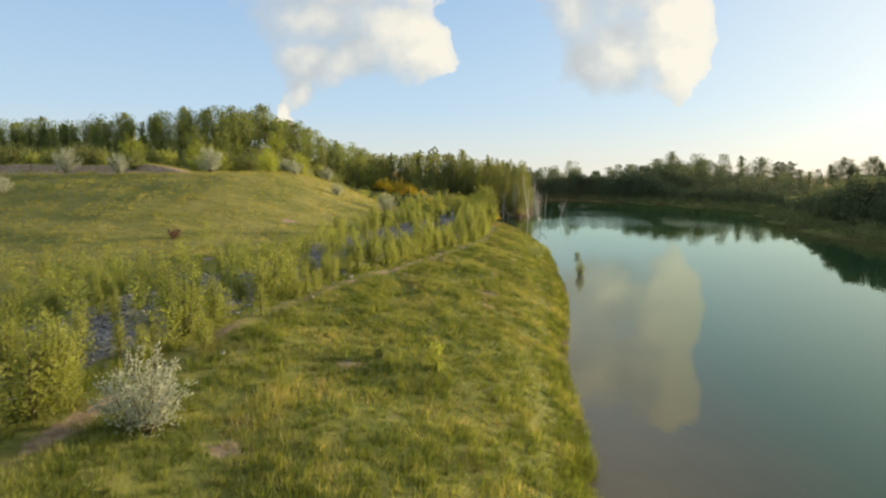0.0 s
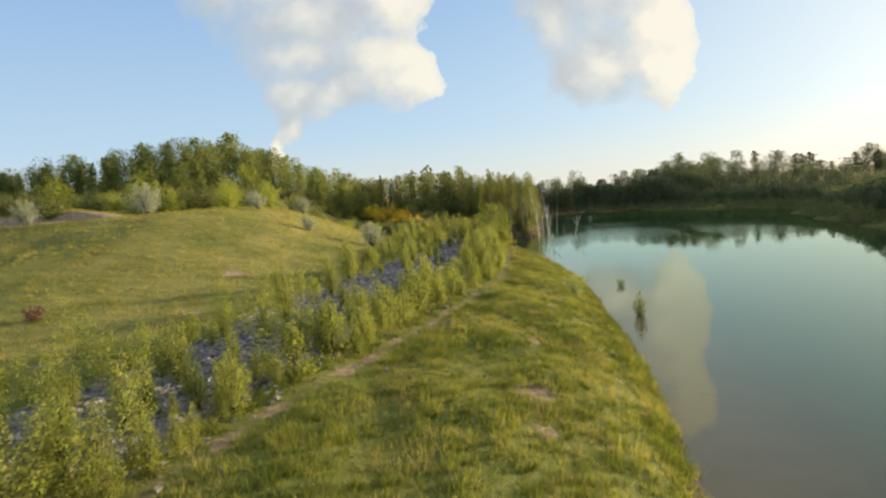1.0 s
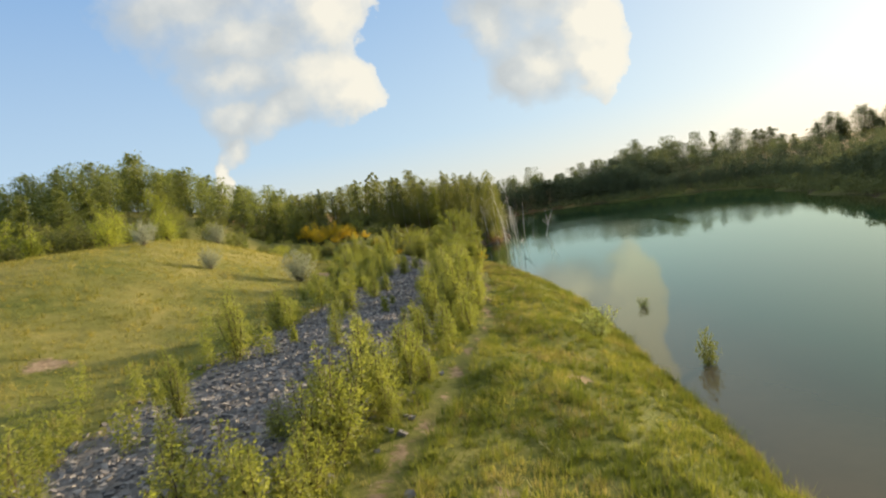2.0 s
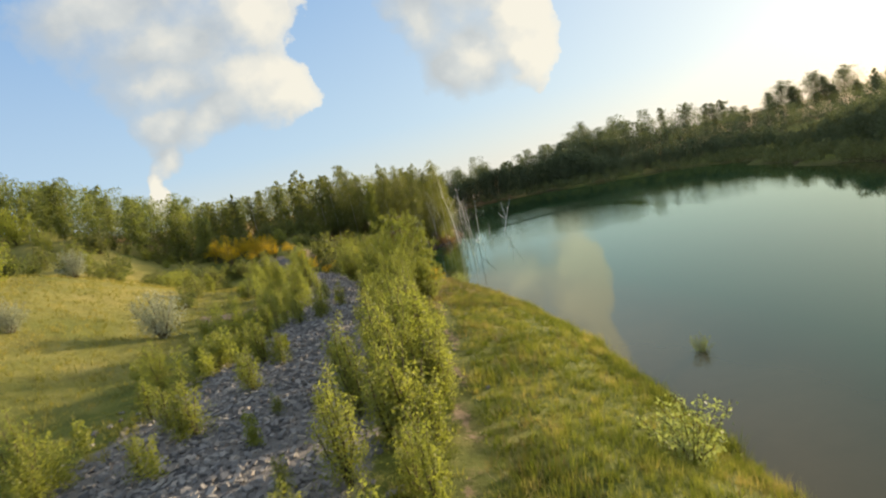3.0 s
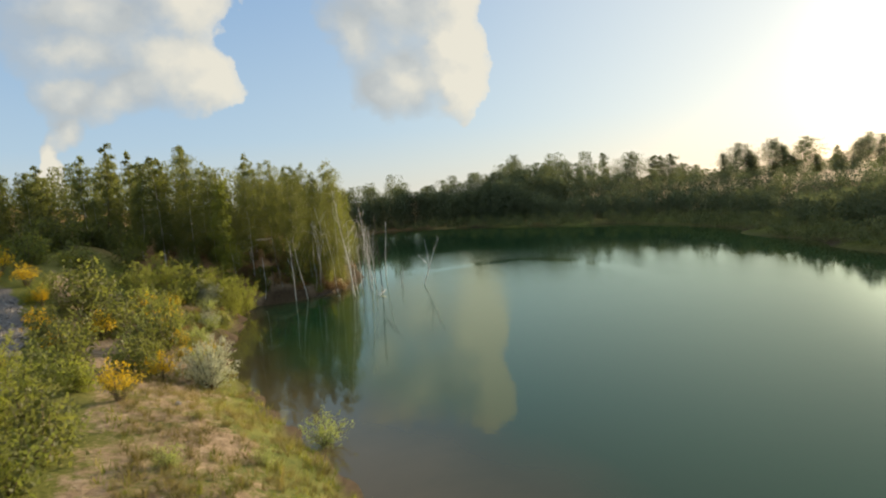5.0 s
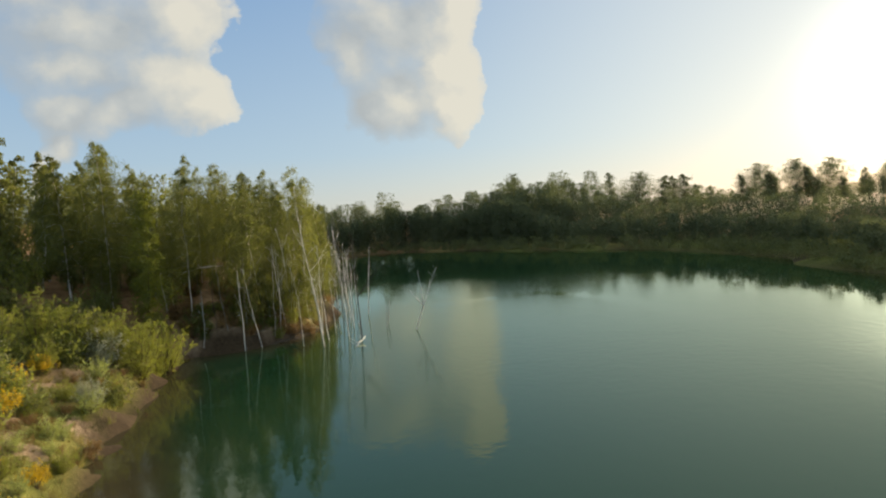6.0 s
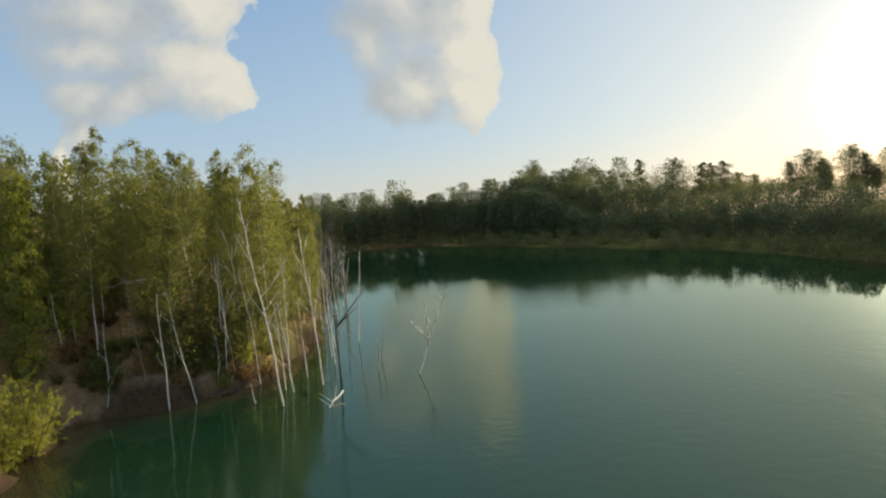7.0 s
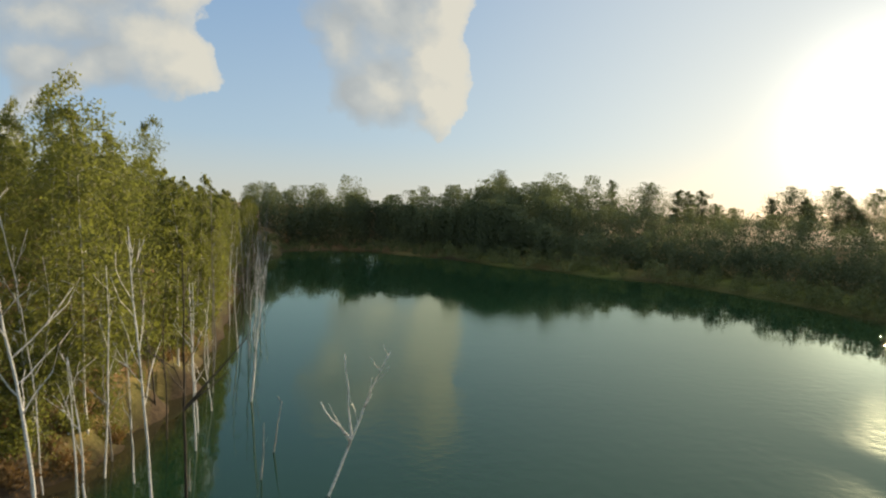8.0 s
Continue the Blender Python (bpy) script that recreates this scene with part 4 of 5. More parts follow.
for k in range(9):
    y = rim.uniform(113, 123)
    x = float(np.interp(y, LINE[22:31, 1], LINE[22:31, 0])) + rim.uniform(-1.6, 1.1)
    m = pose(x, y, max(on_ground(x, y, 0.1), -0.2), rim.uniform(-4, 4), rim.uniform(-10, 2), rim.uniform(-40, 40)) @ Matrix.Diagonal((0.75, 0.75, rim.uniform(0.55, 1.05), 1))
    copy_thing(snags[k % 5], m)

# ---- shrubs, sapling by sapling along the gravel track ----
YOUNG = [(-0.3, 64.7, 1.3), (-0.9, 65.4, 1.2), (-1.9, 69.4, 1.7), (-0.7, 72.1, 2.2), (-1.3, 72.9, 1.9), (-6.9, 82.6, 2.1), (-8.3, 97.4, 2.2), (-3.2, 83.5, 2.6), (-2.6, 82.0, 2.2), (-0.4, 76.7, 2.7), (-1.0, 78.0, 2.4), (-1.6, 83.2, 2.2), (2.4, 64.0, 1.8), (-4.2, 85.5, 2.2), (-5.0, 88.0, 2.0), (-5.7, 33.0, 1.4), (-5.7, 35.8, 2.4), (-5.0, 41.1, 1.8), (-7.1, 32.4, 1.1), (-7.1, 33.3, 1.6), (-5.0, 46.7, 2.5), (2.3, 53.8, 2.7), (-1.0, 44.2, 2.0), (-3.6, 57.5, 2.3),
         (-1.3, 63.0, 1.9), (-3.6, 64.0, 1.8), (-0.7, 69.1, 1.7), (0.5, 64.6, 1.4), (1.1, 68.2, 0.7), (-0.7, 58.9, 1.0), (1.0, 57.9, 0.8), (1.9, 59.6, 0.8),
         (-2.1, 53.2, 1.6), (-1.1, 59.2, 1.3), (1.5, 52.9, 2.3), (2.8, 54.2, 2.9), (3.0, 55.6, 2.6), (-4.5, 52.1, 1.7), (-16.2, 26.0, 1.4), (-7.0, 11.3, 1.9), (-8.2, 11.9, 2.0), (-7.5, 12.6, 1.6), (-9.0, 13.2, 1.8), (-5.9, 15.5, 1.2), (2.2, 57.0, 2.2), (3.1, 57.6, 2.5), (3.6, 59.4, 2.3), (2.7, 59.9, 1.9), (3.7, 61.8, 2.4), (2.4, 55.3, 2.0), (3.4, 54.2, 2.6), (2.2, 51.6, 2.0), (1.2, 49.6, 2.1), (0.6, 47.4, 1.9), (0.6, 70.5, 1.6), (0.2, 72.5, 1.7), (-0.6, 74.5, 1.8), (-1.0, 77.0, 1.7), (-2.2, 80.0, 1.9), (1.3, 67.3, 1.3), (-5.5, 19.2, 1.4)]
for x, y, tall in YOUNG:
    if tall > 1.75:
        tall_saplings.place(x, y, tall / 2.6)
    else:
        saplings.place(x, y, tall / 1.8)
CLUMPS = [(-4.7, 52.2, 1.9), (-4.2, 51.5, 1.5), (-2.5, 51.6, 1.1), (-1.9, 53.3, 2.0), (-2.6, 54.2, 1.7), (-3.4, 55.6, 1.4), (-1.1, 59.0, 2.2), (-0.2, 53.5, 0.8), (0.2, 49.6, 0.9), (1.4, 54.0, 2.1), (2.0, 51.2, 1.9),
          (2.2, 49.1, 1.7), (2.7, 64.1, 1.7), (-1.0, 55.7, 1.3), (-3.2, 63.4, 1.8), (-3.2, 60.2, 1.3), (-0.5, 58.5, 1.3), (-1.2, 64.6, 1.8), (-1.0, 70.1, 1.8), (0.6, 65.4, 1.7), (2.0, 59.2, 1.0), (1.2, 57.1, 1.0),
          (2.8, 63.1, 1.8), (-7.4, 81.1, 2.1), (3.1, 56.4, 2.4), (3.2, 59.3, 2.6)]
for x, y, tall in CLUMPS:
    saplings.place(x, y, tall / 1.8, wide=1.25)
row = random.Random(5)
for k in range(70):
    y = 7 + k * 0.75 + row.uniform(-1.2, 1.2)
    x = float(path_x(y)) - row.uniform(0.4, 1.6) - 0.2 * (y < 30)
    saplings.place(x, y, row.uniform(0.45, 1.25) + 0.32 * float(smooth(y, 45, 56)), wide=row.uniform(0.9, 1.5))
for k in range(44):
    y = row.uniform(8, 47)
    x = float(path_x(y)) - 0.5 - row.random() * max(1.2, float(path_x(y) - track_x(y)) - 1.2)
    size, wide = row.uniform(0.5, 1.25), row.uniform(0.9, 1.6)
    if not (31.4 < y < 37 and -6.4 < x < -3.2):
        saplings.place(x, y, size, wide=wide)
for k in range(52):
    y = row.uniform(12, 38)
    x, size = float(track_x(y)) + row.uniform(-2.6, 3.2), row.uniform(0.65, 1.1)
    if not (31.4 < y < 37 and -6.4 < x < -3.2):
        saplings.place(x, y, size)


def thicket(spots, seed):
    """Countless low seedlings joined into one growth."""
    green = Heap()
    for k, (x, y, tall) in enumerate(spots):
        _, _, centres = shrub(seed + k % 7, tall, tall * 0.5, 5, 620, 0.1, loose=0.075)
        turn = k * 2.4
        spin = np.array([[math.cos(turn), math.sin(turn), 0], [-math.sin(turn), math.cos(turn), 0], [0, 0, 1]])
        leaves(green, np.random.RandomState(seed + k), centres @ spin + [x, y, on_ground(x, y)], 0.062, 0.04, 0.4)
    return tagged(new("seedling_thicket", green.mesh("seedling_thicket", LEAF_WILLOW)), "low thicket of bright green birch seedlings on the gravel", "thicket", kind="stuff")


low = []
for k in range(34):
    y = row.uniform(9, 72)
    low.append((float(track_x(y)) + row.choice([-1, -1, 1]) * row.uniform(0.2, 3.2), y, 1.8 * (row.uniform(0.35, 0.75) + (0.3 if y < 40 else 0))))
for k in range(62):
    y = row.uniform(9, 92)
    low.append((float(track_x(y)) - row.uniform(2.6, 5.2), y, 1.8 * row.uniform(0.45, 0.95)))
for k in range(70):
    y = row.uniform(9, 36)
    low.append((float(track_x(y)) - row.uniform(-3, 8), y, 1.8 * row.uniform(0.6, 1.1)))
thicket(low, 300)
for k in range(38):
    y = row.uniform(60, 97)
    x = float(track_x(y)) - row.uniform(1.3, 3.8)
    (saplings.place(x, y, row.uniform(0.6, 1.05)) if row.random() < 0.6 else bushes.place(x, y, row.uniform(0.6, 1.0), which=2))
for k in range(16):
    y = row.uniform(72, 99)
    x = float(track_x(y)) + row.uniform(1.7, 3.2)
    bushes.place(x, y, row.uniform(0.6, 1.05))

# the big willow beside the track and its neighbours
def sprig_bush(name, label, seed, leaf_mat, tall, wide, limbs=30, twigs=11, per=20, leaf=0.10, thin=0.3):
    """A rounded bush: limbs fanning from the root, leafy twigs on their outer halves, narrow leaves along each twig."""
    r = np.random.RandomState(seed)
    wood, green = Heap(), Heap()
    s = np.linspace(0, 1, 5)[:, None]
    place = []
    for n in range(limbs):
        turn, lean = n * 2.4 + r.uniform(-0.4, 0.4), np.sqrt((n + 0.5) / limbs)
        top = tall * (0.25 + 0.75 * np.sqrt(max(0.0, 1 - 0.92 * lean ** 2.6))) * r.uniform(0.78, 1.04)
        out = np.array([np.cos(turn), np.sin(turn), 0])
        line = out * wide / 2 * lean * r.uniform(0.75, 1.1) * s ** 0.8 + np.array([0, 0, 1]) * top * s ** 1.1 + r.normal(0, 0.018 * tall, (5, 3)) * s
        line[0, 2] = -0.08
        tube(wood, line, 0.007 * tall * np.linspace(1, 0.2, 5) + 0.002, 4)
        for k in range(twigs):
            t = 1 - 0.88 * r.rand() ** 1.15
            start = np.array([np.interp(t, s[:, 0], line[:, c]) for c in range(3)])
            way = out * r.uniform(0.1, 0.9) + r.normal(0, 0.55, 3) + [0, 0, 0.75]
            way *= tall * r.uniform(0.09, 0.19) * (1.25 - 0.5 * t) / np.linalg.norm(way)
            f = r.uniform(0.1, 1.05, (per, 1))
            place.append(start + way * f + np.array([0, 0, -0.12]) * tall * 0.15 * f * f + r.normal(0, 0.012 * tall, (per, 3)))
    place = np.concatenate(place)
    place[:, 2] = np.maximum(place[:, 2], 0.04)
    leaves(green, r, place, leaf, leaf * thin, 0.7)
    ob = thing(name, label, "shrub")
    tagged(part("stem", wood.mesh("stem", TWIG, True), ob), kind="stuff")
    part("foliage", green.mesh("foliage", leaf_mat), ob)
    return ob


willow = Stock([sprig_bush("willow_bush", "tall bright green willow bush beside the track", 90 + k, LEAF_BUSH, 3.4, 3.5, limbs=44, twigs=22, per=26, leaf=0.078, thin=0.42) for k in range(2)], "willow bushes", 8)
willow.place(4.5, 68.7, 1.2, wide=0.78)
willow.place(5.0, 67.0, 0.55)
willow.place(4.2, 66.8, 0.6)
willow.place(3.6, 65.2, 0.62)
willow.place(2.9, 61.6, 0.50, label="pale green willow bush at the gravel's edge")
willow.place(3.5, 72.6, 0.72)
willow.place(3.0, 76.6, 0.66)
willow.place(2.2, 79.5, 0.62)
cove = Stock([sprig_bush("willow_bush", "yellow-green willow bush leaning over the cove", 93, LEAF_COVE, 3.4, 3.4, limbs=30, twigs=14, per=22, leaf=0.095, thin=0.42)], "willow bushes at the cove", 18)
for x, y, size in ((6.2, 106.6, 0.75), (5.2, 106.4, 0.9), (3.9, 105.6, 0.95), (6.4, 108.6, 1.05), (6.9, 109.6, 1.05), (6.5, 110.6, 0.8), (5.3, 108.6, 1.0), (2.4, 106.8, 1.05), (3.4, 103.4, 0.6), (1.6, 104.4, 0.9)):
    cove.place(x, y, size)
pale = Stock([shrub_model("pale_bush", "rounded pale grey-green bush on the grassy bank", "shrub", 95, LEAF_PALE, tall=1.3, wide=1.9, stems=16, count=1500, leaf=0.07, loose=0.09)], "pale bushes", 14)
pale.place(7.4, 50.6, 1.15)
pale.place(9.1, 83.3, 0.8, z=-0.05, label="rounded pale bush in the water off the bank")
for x, y, size in ((3.2, 92.0, 0.7), (4.4, 93.5, 0.55), (4.9, 97.5, 0.6), (3.9, 99.0, 0.7), (5.1, 103.6, 0.7), (3.0, 95.0, 0.8), (5.4, 91.0, 0.5), (5.6, 78.5, 0.4), (7.4, 79.5, 0.35)):
    pale.place(x, y, size, label="low pale green bush on the sandy shore")
cove.place(10.2, 47.6, 0.62, wide=0.5, z=-0.25, sink=0.0, label="young willow bush standing in the shallow water")
pale.place(12.2, 58.4, 0.5, wide=0.8, z=-0.1, label="small half-drowned pale bush in the shallow water")

# silver bushes on the bank and the hill
for x, y, size in ((-5.2, 10.9, 1.02), (-30.5, 61.1, 1.35), (-36.2, 62.5, 1.25), (-22.7, 63.5, 1.3), (-16.2, 71.0, 1.15), (-20.9, 86.0, 1.3), (-33.5, 49.0, 0.8), (5.9, 87.6, 0.95), (-5.9, 66.9, 1.05),
                   (-10.8, 65.9, 0.9), (-15.0, 84.0, 1.0), (5.2, 101.5, 0.75), (4.9, 105.8, 0.9)):
    silver.place(x, y, size)

yellow = shrub_model("yellow_sapling", "slim yellow-green sapling in the bank grass", "shrub", 101, LEAF_YELLOW, tall=1.05, wide=0.6, stems=6, count=360, leaf=0.085, loose=0.07)
stand(yellow, -0.2, 17.3, first=True)
low_dark = Stock([shrub_model("low_bush", "small dark green bush in the grass", "shrub", 103, LEAF_DARK, tall=0.6, wide=0.7, stems=9, count=420, leaf=0.07, loose=0.10)], "small bushes in the grass", 9)
for x, y, size in ((-1.7, 17.2, 1.0), (0.2, 22.8, 0.6), (6.5, 62.0, 0.55), (8.3, 60.5, 0.5), (7.3, 65.0, 0.6), (8.8, 63.8, 0.45), (6.8, 57.2, 0.6), (8.1, 55.4, 0.5), (4.3, 47.0, 0.5), (5.2, 41.0, 0.5)):
    low_dark.place(x, y, size)


def broom(seed):
    wood, green, centres = shrub(seed, 1.5, 1.8, 20, 700, 0.07, 0.3, 1.2, 0.1, 0.06)
    r = np.random.RandomState(seed)
    ob = thing("broom_bush", "broom bush covered in bright yellow flowers", "shrub")
    tagged(part("stem", wood.mesh("stem", TWIG, True), ob), kind="stuff")
    part("foliage", green.mesh("foliage", LEAF_BIRCH), ob)
    high = centres[centres[:, 2] > 0.5]
    bloom = high[r.randint(0, len(high), 850)] + r.normal(0, 0.06, (850, 3))
    heap = Heap()
    leaves(heap, r, bloom, 0.075, 0.06)
    tagged(part("blossom", heap.mesh("blossom", FLOWER), ob, "bright yellow flowers"), kind="stuff")
    return ob


brooms = Stock([broom(110), broom(111)], "yellow broom", 10)
for x, y, size in ((5.6, 71.0, 1.0), (5.4, 72.8, 0.6), (4.0, 83.0, 0.8), (4.6, 86.6, 0.7), (-2.0, 99.5, 0.9), (-6.0, 102.8, 1.15), (-7.6, 104.5, 1.7), (-9.4, 106.6, 1.7), (-11.0, 107.8, 1.6), (-5.6, 102.4, 1.6), (-6.6, 101.4, 1.3), (-8.6, 101.8, 1.5), (-4.4, 101.0, 1.0),
                   (0.3, 86.5, 0.6), (-0.8, 94.5, 0.85), (0.9, 90.0, 0.7), (3.9, 97.6, 0.8), (3.4, 95.4, 0.8), (3.2, 100.6, 0.9), (4.3, 93.0, 0.6), (3.3, 103.0, 0.8), (2.6, 98.4, 1.0), (-8.2, 103.2, 1.5), (-10.0, 104.8, 1.6), (-6.8, 106.0, 1.5), (-5.0, 104.0, 1.2), (-3.2, 102.0, 1.1), (1.6, 93.5, 0.9)):
    brooms.place(x, y, size)

# green bushes round the head of the track, the cove and along the hill's wooded edge
edge = random.Random(12)
for k in range(58):
    y = edge.uniform(84, 113)
    x = edge.uniform(-16, 6) if y > 104 else edge.choice([edge.uniform(-16, -5.5), edge.uniform(0.8, 4.6)])
    if float(shore_distance(np.array([x]), np.array([y]))[0]) < 1.0 or abs(x - float(track_x(y))) < 2.0 and y < 100:
        continue
    if math.hypot(x + 8.5, y - 103.5) > 5.2:
        bushes.place(x, y, edge.uniform(0.55, 1.25) + 0.3 * (y > 106))
for k in range(60):
    x = edge.uniform(-52, -11)
    y = 68 - 0.10 * (x + 30) + 1.6 * max(0, min(x + 30, 16)) + edge.uniform(-2.5, 7)
    bushes.place(x, y, edge.uniform(0.6, 1.6))
for x, y, size in ((0.0, 98.6, 1.7), (1.0, 99.8, 1.5), (2.2, 100.8, 1.4), (4.1, 92.3, 1.1), (3.4, 91.0, 0.9), (5.6, 108.4, 1.0), (4.2, 106.5, 1.3), (3.0, 109.0, 1.4), (5.8, 102.8, 0.8), (-30.6, 64.4, 1.5), (-26.5, 70.0, 1.6), (-7.3, 80.1, 0.85), (-3.8, 78.0, 1.0), (-6.7, 75.0, 0.9)):
    bushes.place(x, y, size)
for k in range(26):
    x, y = edge.uniform(-9, 3.5), edge.uniform(95, 107)
    if (y > 99 or abs(x - float(track_x(y))) > 1.6) and math.hypot(x + 8.5, y - 103.5) > 5.2:
        bushes.place(x, y, edge.uniform(0.6, 1.15))
for k in range(34):
    x, y = edge.uniform(-15, 4), edge.uniform(107, 116)
    bushes.place(x, y, edge.uniform(1.1, 1.8))
for k in range(30):
    y = edge.uniform(113, 135)
    x = float(np.interp(y, LINE[22:31, 1], LINE[22:31, 0])) - edge.uniform(0.6, 7)
    bushes.place(x, y, edge.uniform(0.45, 1.0))
for k in range(22):
    y = edge.uniform(117, 124)
    x = edge.uniform(4, 16)
    if float(shore_distance(np.array([x]), np.array([y]))[0]) > 0.8:
        bushes.place(x, y, edge.uniform(0.45, 1.0), which=edge.choice([0, 1, 1]))
for k in range(56):
    y = edge.uniform(111.5, 119)
    x = edge.uniform(6.5, 16)
    d = float(shore_distance(np.array([x]), np.array([y]))[0])
    if 0.1 < d < 5:
        scrub.place(x, y, edge.uniform(0.6, 1.3))
for k in range(26):
    x = edge.uniform(5.5, 14.5)
    y = float(np.interp(x, LINE[20:27, 0], LINE[20:27, 1])) + edge.uniform(0.5, 2.6)
    cove.place(x, y, edge.uniform(0.14, 0.3), wide=1.2, label="low yellow-green bush on the bank under the birches")
crest_bush = Stock([shrub_model("yellow_green_bush", "large yellow-green bush on the sandy crest", "shrub", 125 + k, LEAF_YELLOW if k else LEAF_WILLOW, tall=3.4, wide=3.0, stems=14, count=3000, leaf=0.12, loose=0.10)
                   for k in range(2)], "bushes on the crest", 17)
for x, y, size in ((-32.8, 69.0, 1.1), (-27.5, 73.5, 1.15), (-25.6, 75.0, 0.8), (-37.5, 71.5, 0.55), (-19.8, 74.0, 0.8), (-17.0, 78.0, 0.85), (-21.5, 79.0, 1.0),
                   (-24.5, 103.0, 1.0), (-22.0, 105.0, 0.8), (-20.0, 103.5, 0.9), (-18.2, 105.5, 0.75), (-16.3, 104.0, 0.8), (-14.5, 105.8, 0.7), (-26.8, 104.2, 1.1), (-21.2, 101.0, 0.6)):
    crest_bush.place(x, y, size)
for k in range(46):
    x = edge.uniform(-60, -13)
    y = 68 - 0.10 * (x + 30) + 1.6 * max(0, min(x + 30, 16)) + edge.uniform(6, 26)
    bushes.place(x, y, edge.uniform(1.1, 2.2), wide=0.9)
for k in range(34):
    y = edge.uniform(90, 112)
    x = float(np.interp(y, LINE[13:22, 1], LINE[13:22, 0])) - edge.uniform(0.15, 2.2)
    (scrub if k % 3 else pale).place(x, y, edge.uniform(0.3, 0.6), label="" if k % 3 else "low pale green bush on the sandy shore")
for k in range(54):
    n, t = edge.choice([21, 22, 23, 23, 24]), edge.random()
    x, y = LINE[n, 0] * t + LINE[n + 1, 0] * (1 - t), LINE[n, 1] * t + LINE[n + 1, 1] * (1 - t)
    deep = edge.uniform(-0.1, 3.2)
    x, y = float(x) - 0.45 * deep, float(y) + 0.85 * deep
    if k % 3:
        scrub.place(x, y, edge.uniform(0.45, 1.0))
    else:
        bushes.place(x, y, edge.uniform(0.3, 0.65), which=edge.choice([0, 2]))
for k in range(26):
    x, y = edge.uniform(3.0, 5.9), edge.uniform(90, 103.5)
    if k % 4 == 0:
        brooms.place(x, y, edge.uniform(0.4, 0.6))
    elif k % 4 == 1:
        scrub.place(x, y, edge.uniform(0.4, 0.65))
    else:
        cove.place(x, y, edge.uniform(0.18, 0.34), wide=1.3, label="low yellow-green bush on the sandy shore")
for k in range(70):
    y = edge.uniform(122, 172)
    x = float(np.interp(y, LINE[25:31, 1], LINE[25:31, 0])) - edge.uniform(0.1, 2.4)
    (scrub if k % 2 else bushes).place(x, y, edge.uniform(0.6, 1.2))
red = shrub_model("red_brown_bush", "low red-brown withered bush on the meadow", "shrub", 120, plain("withered_leaves", (0.08, 0.03, 0.02), (0.2, 0.09, 0.05), 8.0), tall=0.7, wide=1.2, stems=12, count=600, leaf=0.08, loose=0.1)
stand(red, -15.7, 37.6, first=True)

# dry grey shrub lying on the gravel
r = np.random.RandomState(55)
dead_shrub = thing("dead_shrub", "dry grey leafless shrub sprawling on the gravel", "shrub")
for n in range(13):
    heap = Heap()
    turn, up = n * 2.4, r.uniform(0.25, 1.2)
    s = np.linspace(0, 1, 6)[:, None]
    out = np.array([np.cos(turn), np.sin(turn), up])
    limb = out / np.linalg.norm(out) * r.uniform(0.7, 1.3) * s + r.normal(0, 0.06, (6, 3)) * s
    tube(heap, limb, 0.028 * np.linspace(1, 0.25, 6), 4)
    for k in range(3):
        tube(heap, limb[2 + k] + (out * 0.3 + r.normal(0, 0.35, 3)) * 0.5 * s, 0.012 * np.linspace(1, 0.3, 6), 3)
    part("branch", heap.mesh("branch", DEADWOOD, True), dead_shrub)
stand(dead_shrub, -1.9, 39.4, first=True)

# taller single trees over the far woods
crest = Stock([tree_model("skyline_tree", "tall tree standing above the far wood", "tree", 140 + k, BARK, LEAF_FAR, tall=12.0, count=6400, leaf=0.22, thin=0.5, hang=0.8, base=b, spread_to=s, limbs=30, droop=0.25, thick=0.004, cone=0.3)
               for k, (b, s) in enumerate([(0.3, 0.13), (0.35, 0.17), (0.25, 0.10)])], "skyline trees", 11)
for x, y, top, wide in ((84, 238, 14.8, 1.5), (92, 234, 12.0, 1.2), (98, 213, 12.0, 1.2), (88, 226, 11.0, 1.5), (94, 220, 10.9, 1.3), (76, 240, 9.6, 1.5), (70, 244, 9.2, 1.5), (64, 246, 9.0, 1.4), (57, 244, 8.8, 1.5),
                        (98.4, 202.5, 10.4, 1.4), (100.7, 197, 10.8, 1.5), (101.8, 194.6, 10.6, 1.3), (103.2, 192.6, 10.8, 1.5), (105.0, 190.8, 11.1, 1.3), (106.2, 188.6, 10.2, 1.0), (48, 238, 8.4, 1.5), (80, 232, 11.0, 1.4)):
    crest.place(x, y, (top + 1.0 + (x > 97) - on_ground(x, y)) / 12.0, wide=wide)
for k in range(44):
    f = k / 43
    x, y = 109.3 + 52 * f + edge.uniform(-0.6, 0.6), 181.5 - 36 * f + edge.uniform(-1.5, 1.5)
    top = 11.3 + 0.9 * math.exp(-((f - 0.2) / 0.06) ** 2) + edge.uniform(-0.7, 0.5)
    crest.place(x, y, (top - on_ground(x, y)) / 12.0, wide=edge.uniform(0.9, 1.35))

